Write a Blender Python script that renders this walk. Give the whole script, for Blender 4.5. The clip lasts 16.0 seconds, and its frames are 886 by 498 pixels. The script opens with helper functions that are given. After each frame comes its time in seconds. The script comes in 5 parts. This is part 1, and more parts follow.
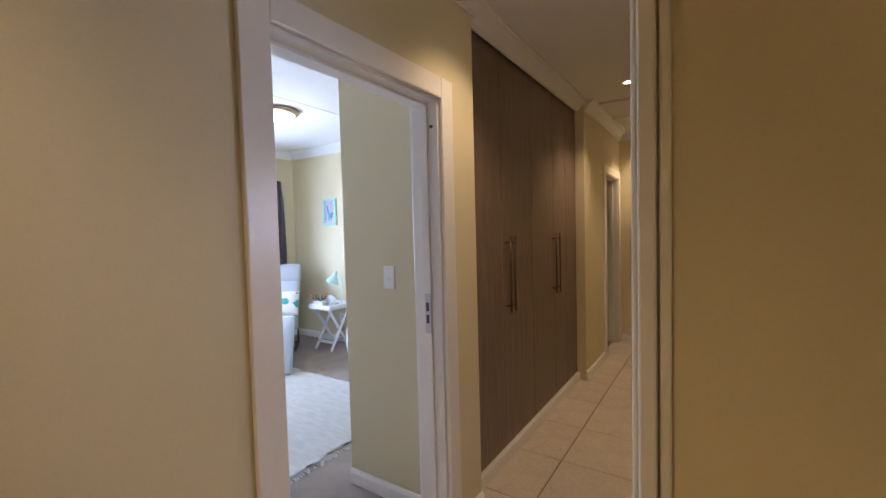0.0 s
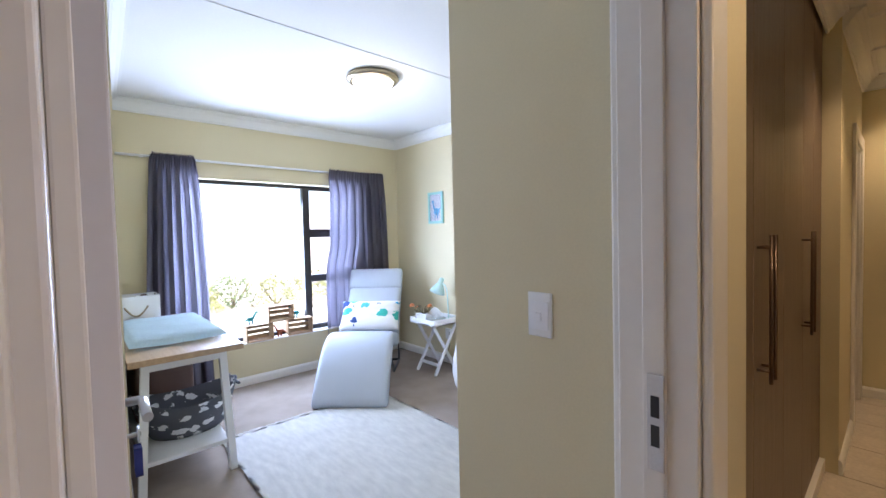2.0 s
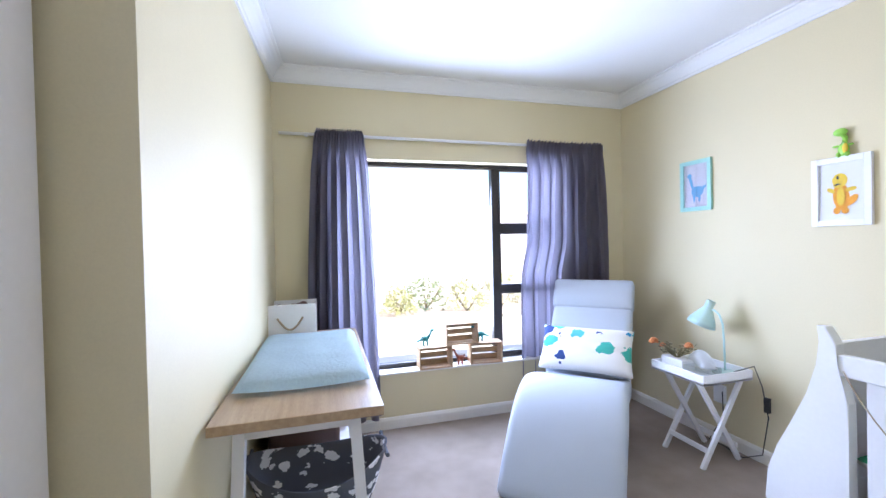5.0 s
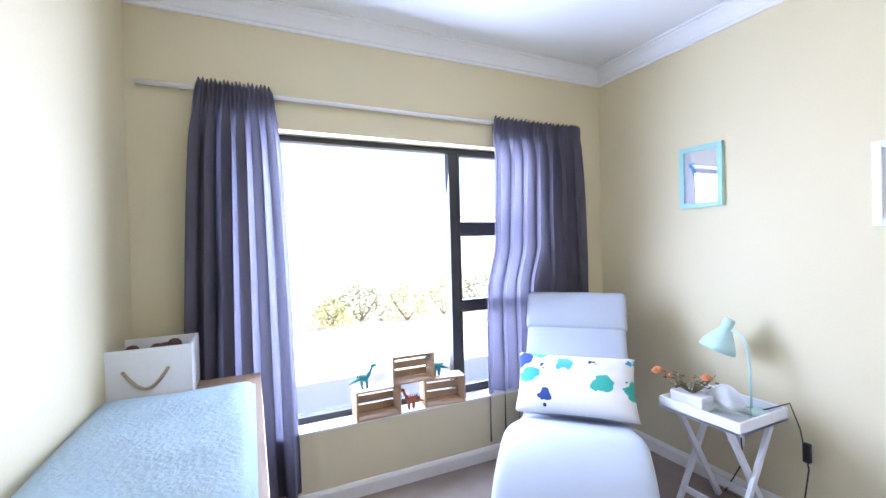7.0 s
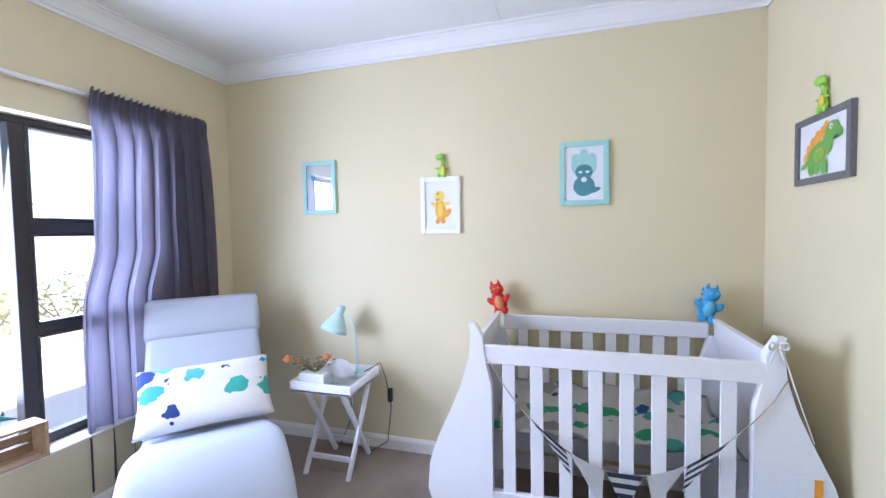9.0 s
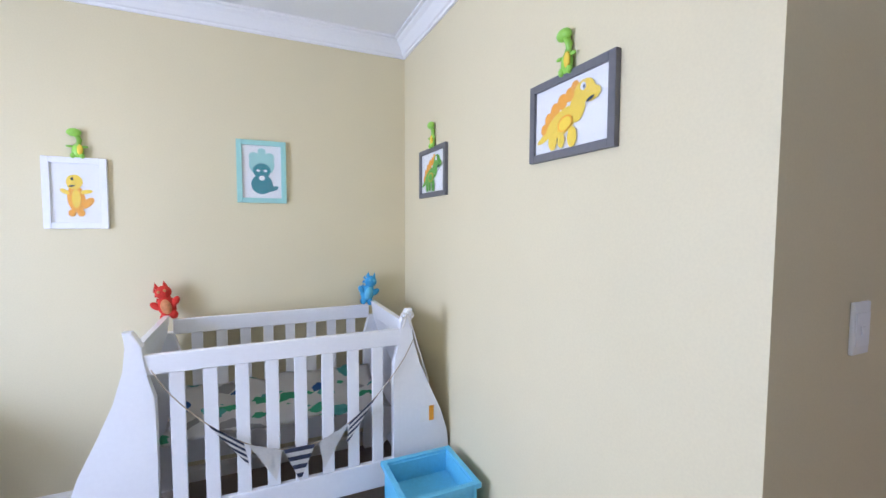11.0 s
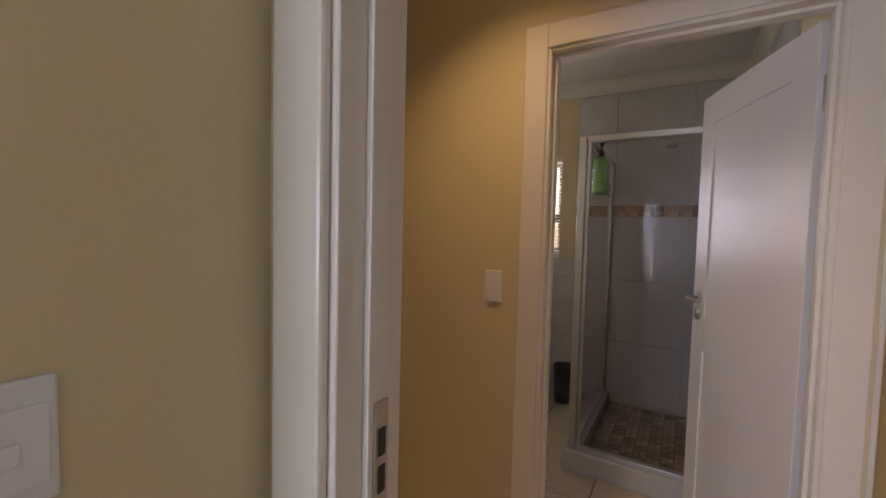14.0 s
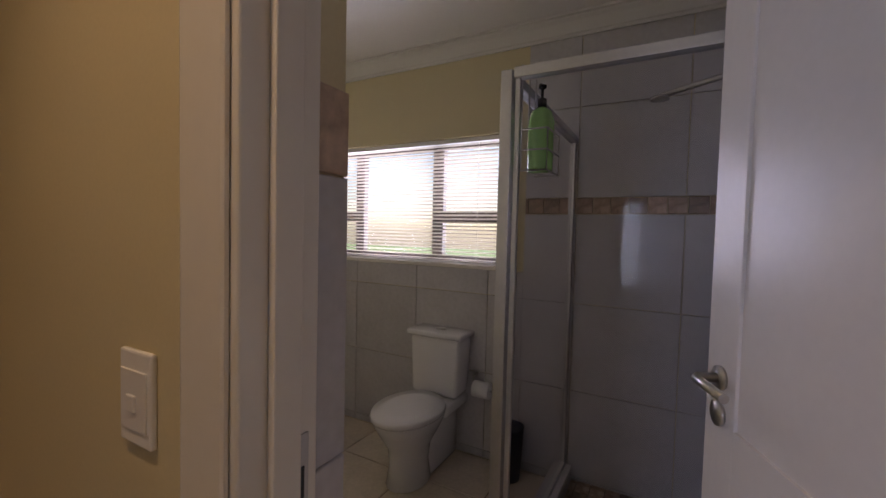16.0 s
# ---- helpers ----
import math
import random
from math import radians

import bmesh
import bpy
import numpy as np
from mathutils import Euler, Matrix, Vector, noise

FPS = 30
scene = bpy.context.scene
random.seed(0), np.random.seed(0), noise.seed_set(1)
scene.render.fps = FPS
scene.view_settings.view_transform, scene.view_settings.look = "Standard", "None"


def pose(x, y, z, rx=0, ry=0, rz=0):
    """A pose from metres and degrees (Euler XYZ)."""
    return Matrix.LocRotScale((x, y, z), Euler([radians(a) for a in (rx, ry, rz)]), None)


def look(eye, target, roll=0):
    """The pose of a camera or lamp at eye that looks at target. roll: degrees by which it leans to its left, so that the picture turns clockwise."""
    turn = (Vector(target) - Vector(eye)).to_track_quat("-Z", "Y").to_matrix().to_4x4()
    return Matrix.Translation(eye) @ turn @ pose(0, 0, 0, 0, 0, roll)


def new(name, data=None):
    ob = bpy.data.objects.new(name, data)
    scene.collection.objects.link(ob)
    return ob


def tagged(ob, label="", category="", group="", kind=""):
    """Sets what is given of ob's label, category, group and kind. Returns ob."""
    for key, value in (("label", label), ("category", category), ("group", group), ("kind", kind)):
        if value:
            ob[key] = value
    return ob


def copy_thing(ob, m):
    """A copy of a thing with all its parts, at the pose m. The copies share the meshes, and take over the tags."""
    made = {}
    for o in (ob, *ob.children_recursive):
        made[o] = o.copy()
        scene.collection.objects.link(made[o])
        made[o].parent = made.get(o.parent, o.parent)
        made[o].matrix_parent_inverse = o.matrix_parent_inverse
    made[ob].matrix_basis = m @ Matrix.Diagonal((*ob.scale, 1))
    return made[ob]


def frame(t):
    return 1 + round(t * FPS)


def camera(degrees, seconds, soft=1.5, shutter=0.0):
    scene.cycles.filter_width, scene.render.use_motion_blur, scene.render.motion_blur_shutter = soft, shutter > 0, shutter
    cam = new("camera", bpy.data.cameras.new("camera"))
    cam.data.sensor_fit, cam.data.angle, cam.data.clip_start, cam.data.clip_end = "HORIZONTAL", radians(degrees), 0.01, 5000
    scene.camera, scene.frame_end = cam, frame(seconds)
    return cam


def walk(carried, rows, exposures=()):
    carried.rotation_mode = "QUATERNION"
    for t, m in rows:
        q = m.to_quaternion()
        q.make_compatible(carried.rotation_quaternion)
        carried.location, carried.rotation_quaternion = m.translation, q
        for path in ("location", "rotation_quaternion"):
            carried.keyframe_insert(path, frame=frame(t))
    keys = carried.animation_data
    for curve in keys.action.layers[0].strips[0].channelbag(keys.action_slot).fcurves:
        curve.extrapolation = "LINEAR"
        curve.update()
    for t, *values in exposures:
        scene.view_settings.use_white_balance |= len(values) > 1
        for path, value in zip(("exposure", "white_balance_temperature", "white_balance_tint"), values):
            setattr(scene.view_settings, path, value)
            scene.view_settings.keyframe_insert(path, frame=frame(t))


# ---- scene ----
cam = camera(93.9, 16.0)
PATH = [
    (0, (0.107, 1.168, 1.453), (-0.997, 2.834, 1.365), -1.5),
    (0.5, (-0.105, 1.321, 1.462), (-1.365, 2.871, 1.378), -1.5),
    (1, (-0.296, 1.509, 1.441), (-1.627, 2.999, 1.361), -1.4),
    (1.5, (-0.464, 1.701, 1.438), (-1.859, 3.132, 1.364), -1.4),
    (2, (-0.683, 1.892, 1.436), (-2.17, 3.228, 1.367), -1.4),
    (2.5, (-0.862, 2.033, 1.428), (-2.459, 3.237, 1.369), -0.9),
    (3, (-1.037, 2.171, 1.412), (-2.799, 3.117, 1.37), -1.3),
    (3.5, (-1.241, 2.246, 1.389), (-3.116, 2.942, 1.356), -1.2),
    (4, (-1.42, 2.342, 1.394), (-3.346, 2.883, 1.364), -1.3),
    (6.3, (-2.575, 2.528, 1.348), (-4.481, 3.134, 1.357), -1.2),
    (6.5, (-2.639, 2.541, 1.36), (-4.531, 3.19, 1.361), -1.2),
    (7, (-2.702, 2.636, 1.391), (-4.517, 3.476, 1.369), -1.5),
    (7.5, (-2.717, 2.591, 1.404), (-4.312, 3.798, 1.369), -1.5),
    (8, (-2.719, 2.538, 1.406), (-4.028, 4.049, 1.352), -1.5),
    (8.5, (-2.69, 2.537, 1.401), (-3.664, 4.284, 1.345), -1.3),
    (9, (-2.639, 2.52, 1.434), (-3.208, 4.435, 1.348), -1.0),
    (9.5, (-2.583, 2.512, 1.455), (-2.816, 4.495, 1.346), -0.9),
    (9.7, (-2.596, 2.489, 1.452), (-2.66, 4.484, 1.339), -0.9),
    (11.8, (-2.501, 2.301, 1.444), (-1.33, 3.919, 1.329), 0.7),
    (12, (-2.446, 2.277, 1.443), (-1.204, 3.84, 1.328), 0.7),
    (12.5, (-2.296, 2.215, 1.432), (-0.91, 3.653, 1.323), 0.8),
    (13, (-2.078, 2.214, 1.436), (-0.57, 3.523, 1.321), 1.0),
    (13.5, (-1.8, 2.273, 1.448), (-0.173, 3.43, 1.323), 1.4),
    (14, (-1.447, 2.312, 1.421), (0.275, 3.324, 1.318), 1.4),
    (14.5, (-1.146, 2.337, 1.408), (0.608, 3.295, 1.326), 1.4),
    (15, (-0.847, 2.365, 1.419), (0.93, 3.28, 1.343), 1.5),
    (15.5, (-0.56, 2.336, 1.427), (1.211, 3.261, 1.347), 1.6),
    (16, (-0.271, 2.353, 1.423), (1.478, 3.32, 1.341), 1.4),
]
EXPOSURES = [(0, 1.74, 5900, 16), (2, 1.72, 6000, 15), (4, 1.6, 6050, 17), (7, 1.74, 6000, 20), (9.5, 1.5, 6100, 21), (12.5, 1.37, 6500, 18), (14, 1.02, 7900, 21), (16, 0.7, 6950, 23)]
walk(cam, [(t, look(eye, target, roll)) for t, eye, target, roll in PATH], EXPOSURES)

# ---- world, sun, lights ----
world = bpy.data.worlds.new("world")
scene.world = world
world.use_nodes = True
wn = world.node_tree
sky = wn.nodes.new("ShaderNodeTexSky")
sky.sky_type = 'NISHITA'
sky.sun_disc = False
sky.sun_elevation, sky.sun_rotation = radians(50), radians(122)
wn.links.new(sky.outputs[0], wn.nodes["Background"].inputs[0])
wn.nodes["Background"].inputs[1].default_value = 0.15


def lamp(name, kind, m, energy, color=(1, 1, 1), **more):
    data = bpy.data.lights.new(name, kind)
    data.energy, data.color = energy, color
    for key, value in more.items():
        if key == "size":
            data.shape, data.size, data.size_y = 'RECTANGLE', value[0], value[1]
        elif key == "spot":
            data.spot_size, data.spot_blend, data.shadow_soft_size = radians(value), 0.8, 0.03
        elif key == "angle":
            data.angle = radians(value)
        elif key == "soft":
            data.shadow_soft_size = value
    ob = new(name, data)
    ob.matrix_world = m
    return ob


lamp("sun", 'SUN', look((0, 0, 9), (-0.8, -0.5, 7.85)), 5, (1, 0.95, 0.87), angle=0.5)
lamp("bedroom_window_sky", 'AREA', look((-5.25, 3.5, 1.28), (-3.0, 3.5, 0.75)), 60, (0.58, 0.71, 1.0), size=(1.7, 1.4))
lamp("bathroom_window_light", 'AREA', look((2.40, 4.0, 1.63), (0.5, 3.85, 0.9)), 24, (0.70, 0.74, 1.0), size=(1.4, 0.8))
# the last is an added lamp, out of view, to brighten the hall wall
DOWNLIGHTS = [(-0.5, 0.75), (-0.5, 2.82), (-0.5, 4.85), (-0.5, 6.5), (1.05, -0.1)]
for dx, dy in DOWNLIGHTS:
    lamp("downlight_beam", 'SPOT', look((dx, dy, 2.585), (dx, dy, 0)), 12, (1, 0.71, 0.42), spot=110)
lamp("bedroom_bulb", 'POINT', pose(-3.33, 3.61, 2.46), 1.5, (1, 0.86, 0.62), soft=0.09)

# ---- materials ----
def material(name, color, rough=0.6, metal=0.0, vary=0.08, scale=6.0, grain=60.0, bump=0.0, stretch=(1, 1, 1), spec=0.5, second=None):
    m = bpy.data.materials.new(name)
    m.use_nodes = True
    nt = m.node_tree
    b = nt.nodes["Principled BSDF"]
    b.inputs["Roughness"].default_value = rough
    b.inputs["Metallic"].default_value = metal
    b.inputs["Specular IOR Level"].default_value = spec
    co = nt.nodes.new("ShaderNodeTexCoord")
    mp = nt.nodes.new("ShaderNodeMapping")
    mp.inputs["Scale"].default_value = stretch
    nt.links.new(co.outputs["Object"], mp.inputs[0])
    big = nt.nodes.new("ShaderNodeTexNoise")
    big.inputs["Scale"].default_value = scale
    big.inputs["Detail"].default_value = 4
    small = nt.nodes.new("ShaderNodeTexNoise")
    small.inputs["Scale"].default_value = grain
    small.inputs["Detail"].default_value = 6
    for n in (big, small):
        nt.links.new(mp.outputs[0], n.inputs[0])
    add = nt.nodes.new("ShaderNodeMath")
    add.operation = 'ADD'
    nt.links.new(big.outputs[0], add.inputs[0])
    nt.links.new(small.outputs[0], add.inputs[1])
    half = nt.nodes.new("ShaderNodeMath")
    half.operation = 'MULTIPLY'
    half.inputs[1].default_value = 0.5
    nt.links.new(add.outputs[0], half.inputs[0])
    ramp = nt.nodes.new("ShaderNodeValToRGB")
    dark = second or [c * (1 - vary) for c in color]
    light = [min(1, c * (1 + vary)) for c in color] if not second else color
    ramp.color_ramp.elements[0].position, ramp.color_ramp.elements[1].position = 0.35, 0.65
    ramp.color_ramp.elements[0].color = (*dark, 1)
    ramp.color_ramp.elements[1].color = (*light, 1)
    nt.links.new(half.outputs[0], ramp.inputs[0])
    nt.links.new(ramp.outputs[0], b.inputs["Base Color"])
    if bump:
        bp = nt.nodes.new("ShaderNodeBump")
        bp.inputs["Strength"].default_value = bump
        bp.inputs["Distance"].default_value = 0.004
        nt.links.new(small.outputs[0], bp.inputs["Height"])
        nt.links.new(bp.outputs[0], b.inputs["Normal"])
    return m


def glowing(name, color, strength):
    m = material(name, color, 0.4)
    b = m.node_tree.nodes["Principled BSDF"]
    b.inputs["Emission Color"].default_value = (*color, 1)
    b.inputs["Emission Strength"].default_value = strength
    return m


def glass(name, tint=(1, 1, 1), rough=0.0, clear=0.9):
    m = bpy.data.materials.new(name)
    m.use_nodes = True
    nt = m.node_tree
    nt.nodes.remove(nt.nodes["Principled BSDF"])
    out = nt.nodes["Material Output"]
    tr, gl, mix = nt.nodes.new("ShaderNodeBsdfTransparent"), nt.nodes.new("ShaderNodeBsdfGlossy"), nt.nodes.new("ShaderNodeMixShader")
    tr.inputs[0].default_value = (*tint, 1)
    gl.inputs["Roughness"].default_value = rough
    mix.inputs[0].default_value = 1 - clear
    nt.links.new(tr.outputs[0], mix.inputs[1])
    nt.links.new(gl.outputs[0], mix.inputs[2])
    nt.links.new(mix.outputs[0], out.inputs[0])
    return m


def translucent(name, color, share=0.4, **more):
    m = material(name, color, 0.9, **more)
    nt = m.node_tree
    b, out = nt.nodes["Principled BSDF"], nt.nodes["Material Output"]
    tl, mix = nt.nodes.new("ShaderNodeBsdfTranslucent"), nt.nodes.new("ShaderNodeMixShader")
    tl.inputs[0].default_value = (*color, 1)
    mix.inputs[0].default_value = share
    nt.links.new(b.outputs[0], mix.inputs[1])
    nt.links.new(tl.outputs[0], mix.inputs[2])
    nt.links.new(mix.outputs[0], out.inputs[0])
    return m


def spotted(name, ground, colors, scale=9.0, size=0.32, stretch=(1, 1, 1), rough=0.9):
    """Printed cloth: scattered uneven motifs in a few colours on a plain ground."""
    m = material(name, ground, rough, vary=0.04, bump=0.15, grain=300)
    nt = m.node_tree
    b = nt.nodes["Principled BSDF"]
    base = b.inputs["Base Color"].links[0].from_socket
    co, mp = nt.nodes.new("ShaderNodeTexCoord"), nt.nodes.new("ShaderNodeMapping")
    mp.inputs["Scale"].default_value = stretch
    nt.links.new(co.outputs["Object"], mp.inputs[0])
    warp = nt.nodes.new("ShaderNodeTexNoise")
    warp.inputs["Scale"].default_value = scale * 2.2
    nt.links.new(mp.outputs[0], warp.inputs[0])
    mixv = nt.nodes.new("ShaderNodeMix")
    mixv.data_type = 'VECTOR'
    mixv.inputs[0].default_value = 0.07
    nt.links.new(mp.outputs[0], mixv.inputs[4])
    nt.links.new(warp.outputs["Color"], mixv.inputs[5])
    vo = nt.nodes.new("ShaderNodeTexVoronoi")
    vo.inputs["Scale"].default_value = scale
    nt.links.new(mixv.outputs[1], vo.inputs["Vector"])
    lt = nt.nodes.new("ShaderNodeMath")
    lt.operation = 'LESS_THAN'
    lt.inputs[1].default_value = size
    nt.links.new(vo.outputs["Distance"], lt.inputs[0])
    sep = nt.nodes.new("ShaderNodeSeparateColor")
    nt.links.new(vo.outputs["Color"], sep.inputs[0])
    ramp = nt.nodes.new("ShaderNodeValToRGB")
    ramp.color_ramp.interpolation = 'CONSTANT'
    while len(ramp.color_ramp.elements) < len(colors):
        ramp.color_ramp.elements.new(0.5)
    for i, c in enumerate(colors):
        ramp.color_ramp.elements[i].position = i / len(colors)
        ramp.color_ramp.elements[i].color = (*c, 1)
    nt.links.new(sep.outputs[0], ramp.inputs[0])
    mix = nt.nodes.new("ShaderNodeMix")
    mix.data_type = 'RGBA'
    nt.links.new(lt.outputs[0], mix.inputs[0])
    nt.links.new(base, mix.inputs[6])
    nt.links.new(ramp.outputs[0], mix.inputs[7])
    nt.links.new(mix.outputs[2], b.inputs["Base Color"])
    return m


WALL = material("cream_wall_paint", (0.69, 0.61, 0.395), 0.55, vary=0.03, scale=1.5, grain=140, bump=0.06, spec=0.3)
CEIL = material("white_ceiling_paint", (0.80, 0.80, 0.78), 0.8, vary=0.02, scale=1.2, grain=90, bump=0.03)
TRIM = material("white_gloss_trim", (0.80, 0.77, 0.70), 0.28, vary=0.02, scale=3, grain=40)
WHITE = material("white_lacquer", (0.82, 0.82, 0.82), 0.3, vary=0.02, scale=3, grain=60)
DOORW = material("white_door_paint", (0.76, 0.74, 0.74), 0.32, vary=0.02, scale=3, grain=50)
CARPET = material("taupe_carpet", (0.33, 0.27, 0.22), 0.95, vary=0.18, scale=5, grain=420, bump=0.9, spec=0.1)
RUG = material("ivory_woven_rug", (0.86, 0.84, 0.78), 0.95, vary=0.12, scale=9, grain=160, bump=0.8, stretch=(1, 3, 1), spec=0.1)
TILE = material("cream_floor_tile", (0.62, 0.54, 0.43), 0.22, vary=0.10, scale=7, grain=50, bump=0.03)
GROUT = material("brown_grout", (0.20, 0.15, 0.11), 0.9, vary=0.1)
BTILE = material("pale_wall_tile", (0.58, 0.57, 0.58), 0.2, vary=0.07, scale=5, grain=40)
BAND = material("brown_mosaic_tile", (0.42, 0.31, 0.23), 0.35, vary=0.3, scale=14, grain=40)
MOSAIC = material("pebble_mosaic", (0.46, 0.36, 0.27), 0.4, second=(0.20, 0.14, 0.10), scale=12, grain=30)
WOOD = material("grey_brown_wood_laminate", (0.235, 0.17, 0.125), 0.42, second=(0.12, 0.082, 0.06), scale=3.0, grain=30, bump=0.05, stretch=(14, 14, 0.7))
OAK = material("oak_top", (0.50, 0.36, 0.22), 0.4, second=(0.36, 0.24, 0.14), scale=4, grain=40, stretch=(1, 12, 12))
CRATE = material("pale_crate_wood", (0.55, 0.38, 0.22), 0.7, second=(0.36, 0.23, 0.12), scale=5, grain=50, stretch=(10, 1, 10), bump=0.2)
CHROME = material("brushed_steel", (0.55, 0.54, 0.52), 0.3, 1.0, vary=0.05, grain=200)
BRONZE = material("dark_bronze", (0.16, 0.11, 0.08), 0.35, 1.0, vary=0.1, grain=120)
ALU = material("satin_aluminium", (0.62, 0.62, 0.64), 0.35, 1.0, vary=0.04)
BLACKM = material("black_window_frame", (0.025, 0.022, 0.022), 0.4, vary=0.1)
BLACKP = material("black_plastic", (0.02, 0.02, 0.02), 0.4)
LEATHER = material("pale_grey_blue_leather", (0.44, 0.48, 0.53), 0.5, vary=0.04, scale=4, grain=260, bump=0.18)
CURTAIN = translucent("grey_curtain_cloth", (0.265, 0.25, 0.305), 0.42, vary=0.12, scale=3, grain=300, bump=0.2, stretch=(3, 3, 1))
CUSHION = spotted("printed_pillow_cloth", (0.80, 0.78, 0.74), [(0.05, 0.35, 0.62), (0.05, 0.42, 0.33), (0.02, 0.05, 0.18), (0.10, 0.50, 0.50), (0.03, 0.25, 0.55)], 8.0, 0.44, (1, 0.6, 1.2))
SHEET = spotted("printed_cot_sheet", (0.70, 0.68, 0.63), [(0.05, 0.40, 0.20), (0.03, 0.12, 0.32), (0.10, 0.42, 0.36), (0.35, 0.34, 0.32)], 8.0, 0.40)
CLOUD = spotted("cloud_print_canvas", (0.09, 0.095, 0.11), [(0.75, 0.75, 0.75)], 12, 0.36, (1, 1, 1.6))
MINT = material("mint_paint", (0.33, 0.62, 0.56), 0.4, vary=0.04)
PALEMINT = material("pale_mint_enamel", (0.50, 0.70, 0.66), 0.3, vary=0.03)
GREYF = material("grey_picture_frame", (0.13, 0.13, 0.135), 0.45, vary=0.1)
PAPER = material("white_paper", (0.80, 0.80, 0.78), 0.7, vary=0.02)
PAD = material("pale_blue_minky_cloth", (0.62, 0.76, 0.80), 0.9, vary=0.06, scale=8, grain=70, bump=1.0)
BROWN = material("brown_leatherette", (0.115, 0.062, 0.045), 0.5, vary=0.15, scale=6, grain=150, bump=0.2)
ROPE = material("tan_rope", (0.42, 0.33, 0.22), 0.9)
PORCELAIN = material("white_porcelain", (0.80, 0.80, 0.81), 0.12, vary=0.01)
GREEN = material("lime_green_plastic", (0.30, 0.62, 0.08), 0.4)
BOTTLE = material("green_gel_bottle", (0.34, 0.66, 0.22), 0.25)
RED = material("red_plush", (0.62, 0.035, 0.02), 0.9, vary=0.2, grain=120, bump=0.5)
BLUE = material("blue_plush", (0.05, 0.35, 0.62), 0.9, vary=0.2, grain=120, bump=0.5)
ORANGE = material("orange_print", (0.85, 0.36, 0.03), 0.7)
YELLOW = material("yellow_print", (0.85, 0.60, 0.06), 0.7)
TEAL = material("teal_print", (0.02, 0.23, 0.25), 0.7)
SKYB = material("sky_blue_print", (0.05, 0.45, 0.70), 0.7)
LEAFP = material("green_print", (0.13, 0.40, 0.06), 0.7)
DARKP = material("dark_print", (0.02, 0.05, 0.08), 0.7)
PEACH = material("dried_peach_petals", (0.62, 0.25, 0.10), 0.9, vary=0.2)
STALK = material("dried_stalks", (0.20, 0.17, 0.09), 0.9, vary=0.3)
SKYBOX = material("light_blue_plastic", (0.12, 0.50, 0.72), 0.4)
STRIPE = material("navy_stripe_cloth", (0.05, 0.06, 0.10), 0.9)
LINEN = material("natural_linen", (0.76, 0.74, 0.69), 0.9, bump=0.3, grain=200)
BLIND = translucent("cream_blind_slat", (0.78, 0.74, 0.66), 0.6, vary=0.04)
GRASS = material("lawn_grass", (0.12, 0.20, 0.06), 0.9, vary=0.35, scale=3, grain=60, bump=1.0)
LEAF = material("garden_leaf", (0.16, 0.22, 0.10), 0.6, vary=0.4, scale=3)
LEAFY = material("yellow_green_leaf", (0.34, 0.34, 0.14), 0.6, vary=0.4, scale=3)
GWALL = material("pink_garden_render", (0.80, 0.72, 0.70), 0.9, vary=0.08, scale=1, grain=60, bump=0.3)
SUN_BLOCK = material("sun_block_grey", (0.2, 0.2, 0.2), 0.7)
SOIL = material("bed_soil", (0.42, 0.36, 0.29), 0.95, vary=0.3, scale=8)
DOME = glowing("lit_lamp_glass", (1, 0.90, 0.70), 1.4)
BULB = glowing("lit_downlight", (1, 0.86, 0.62), 9)
PANE = glass("window_pane", (0.97, 0.98, 0.98), 0.0, 0.94)
SHOWERG = glass("shower_glass", (0.91, 0.91, 0.93), 0.03, 0.994)
PICG = glass("picture_glass", (1, 1, 1), 0.02, 0.95)
SHINYG = glass("shiny_picture_glass", (1, 1, 1), 0.02, 0.72)

# ---- mesh helpers ----
def mesh(name, bm, *mats, smooth=False):
    me = bpy.data.meshes.new(name)
    bmesh.ops.recalc_face_normals(bm, faces=bm.faces)
    bm.to_mesh(me)
    bm.free()
    for m in mats:
        me.materials.append(m)
    if smooth:
        for p in me.polygons:
            p.use_smooth = True
    return me


def add_box(bm, lo, hi, bevel=0.0, mat=0, m=None):
    r = bmesh.ops.create_cube(bm, size=1)
    vs = r["verts"]
    for v in vs:
        v.co = Vector([lo[i] + (v.co[i] + 0.5) * (hi[i] - lo[i]) for i in range(3)])
    fs = {f for v in vs for f in v.link_faces}
    for f in fs:
        f.material_index = mat
    if bevel:
        es = list({e for v in vs for e in v.link_edges})
        r = bmesh.ops.bevel(bm, geom=es, offset=bevel, segments=2, affect='EDGES', profile=0.5)
        for f in r["faces"]:
            f.material_index = mat
        vs = list({v for f in r["faces"] for v in f.verts})
    if m is not None:
        bmesh.ops.transform(bm, matrix=m, verts=vs)
    return vs


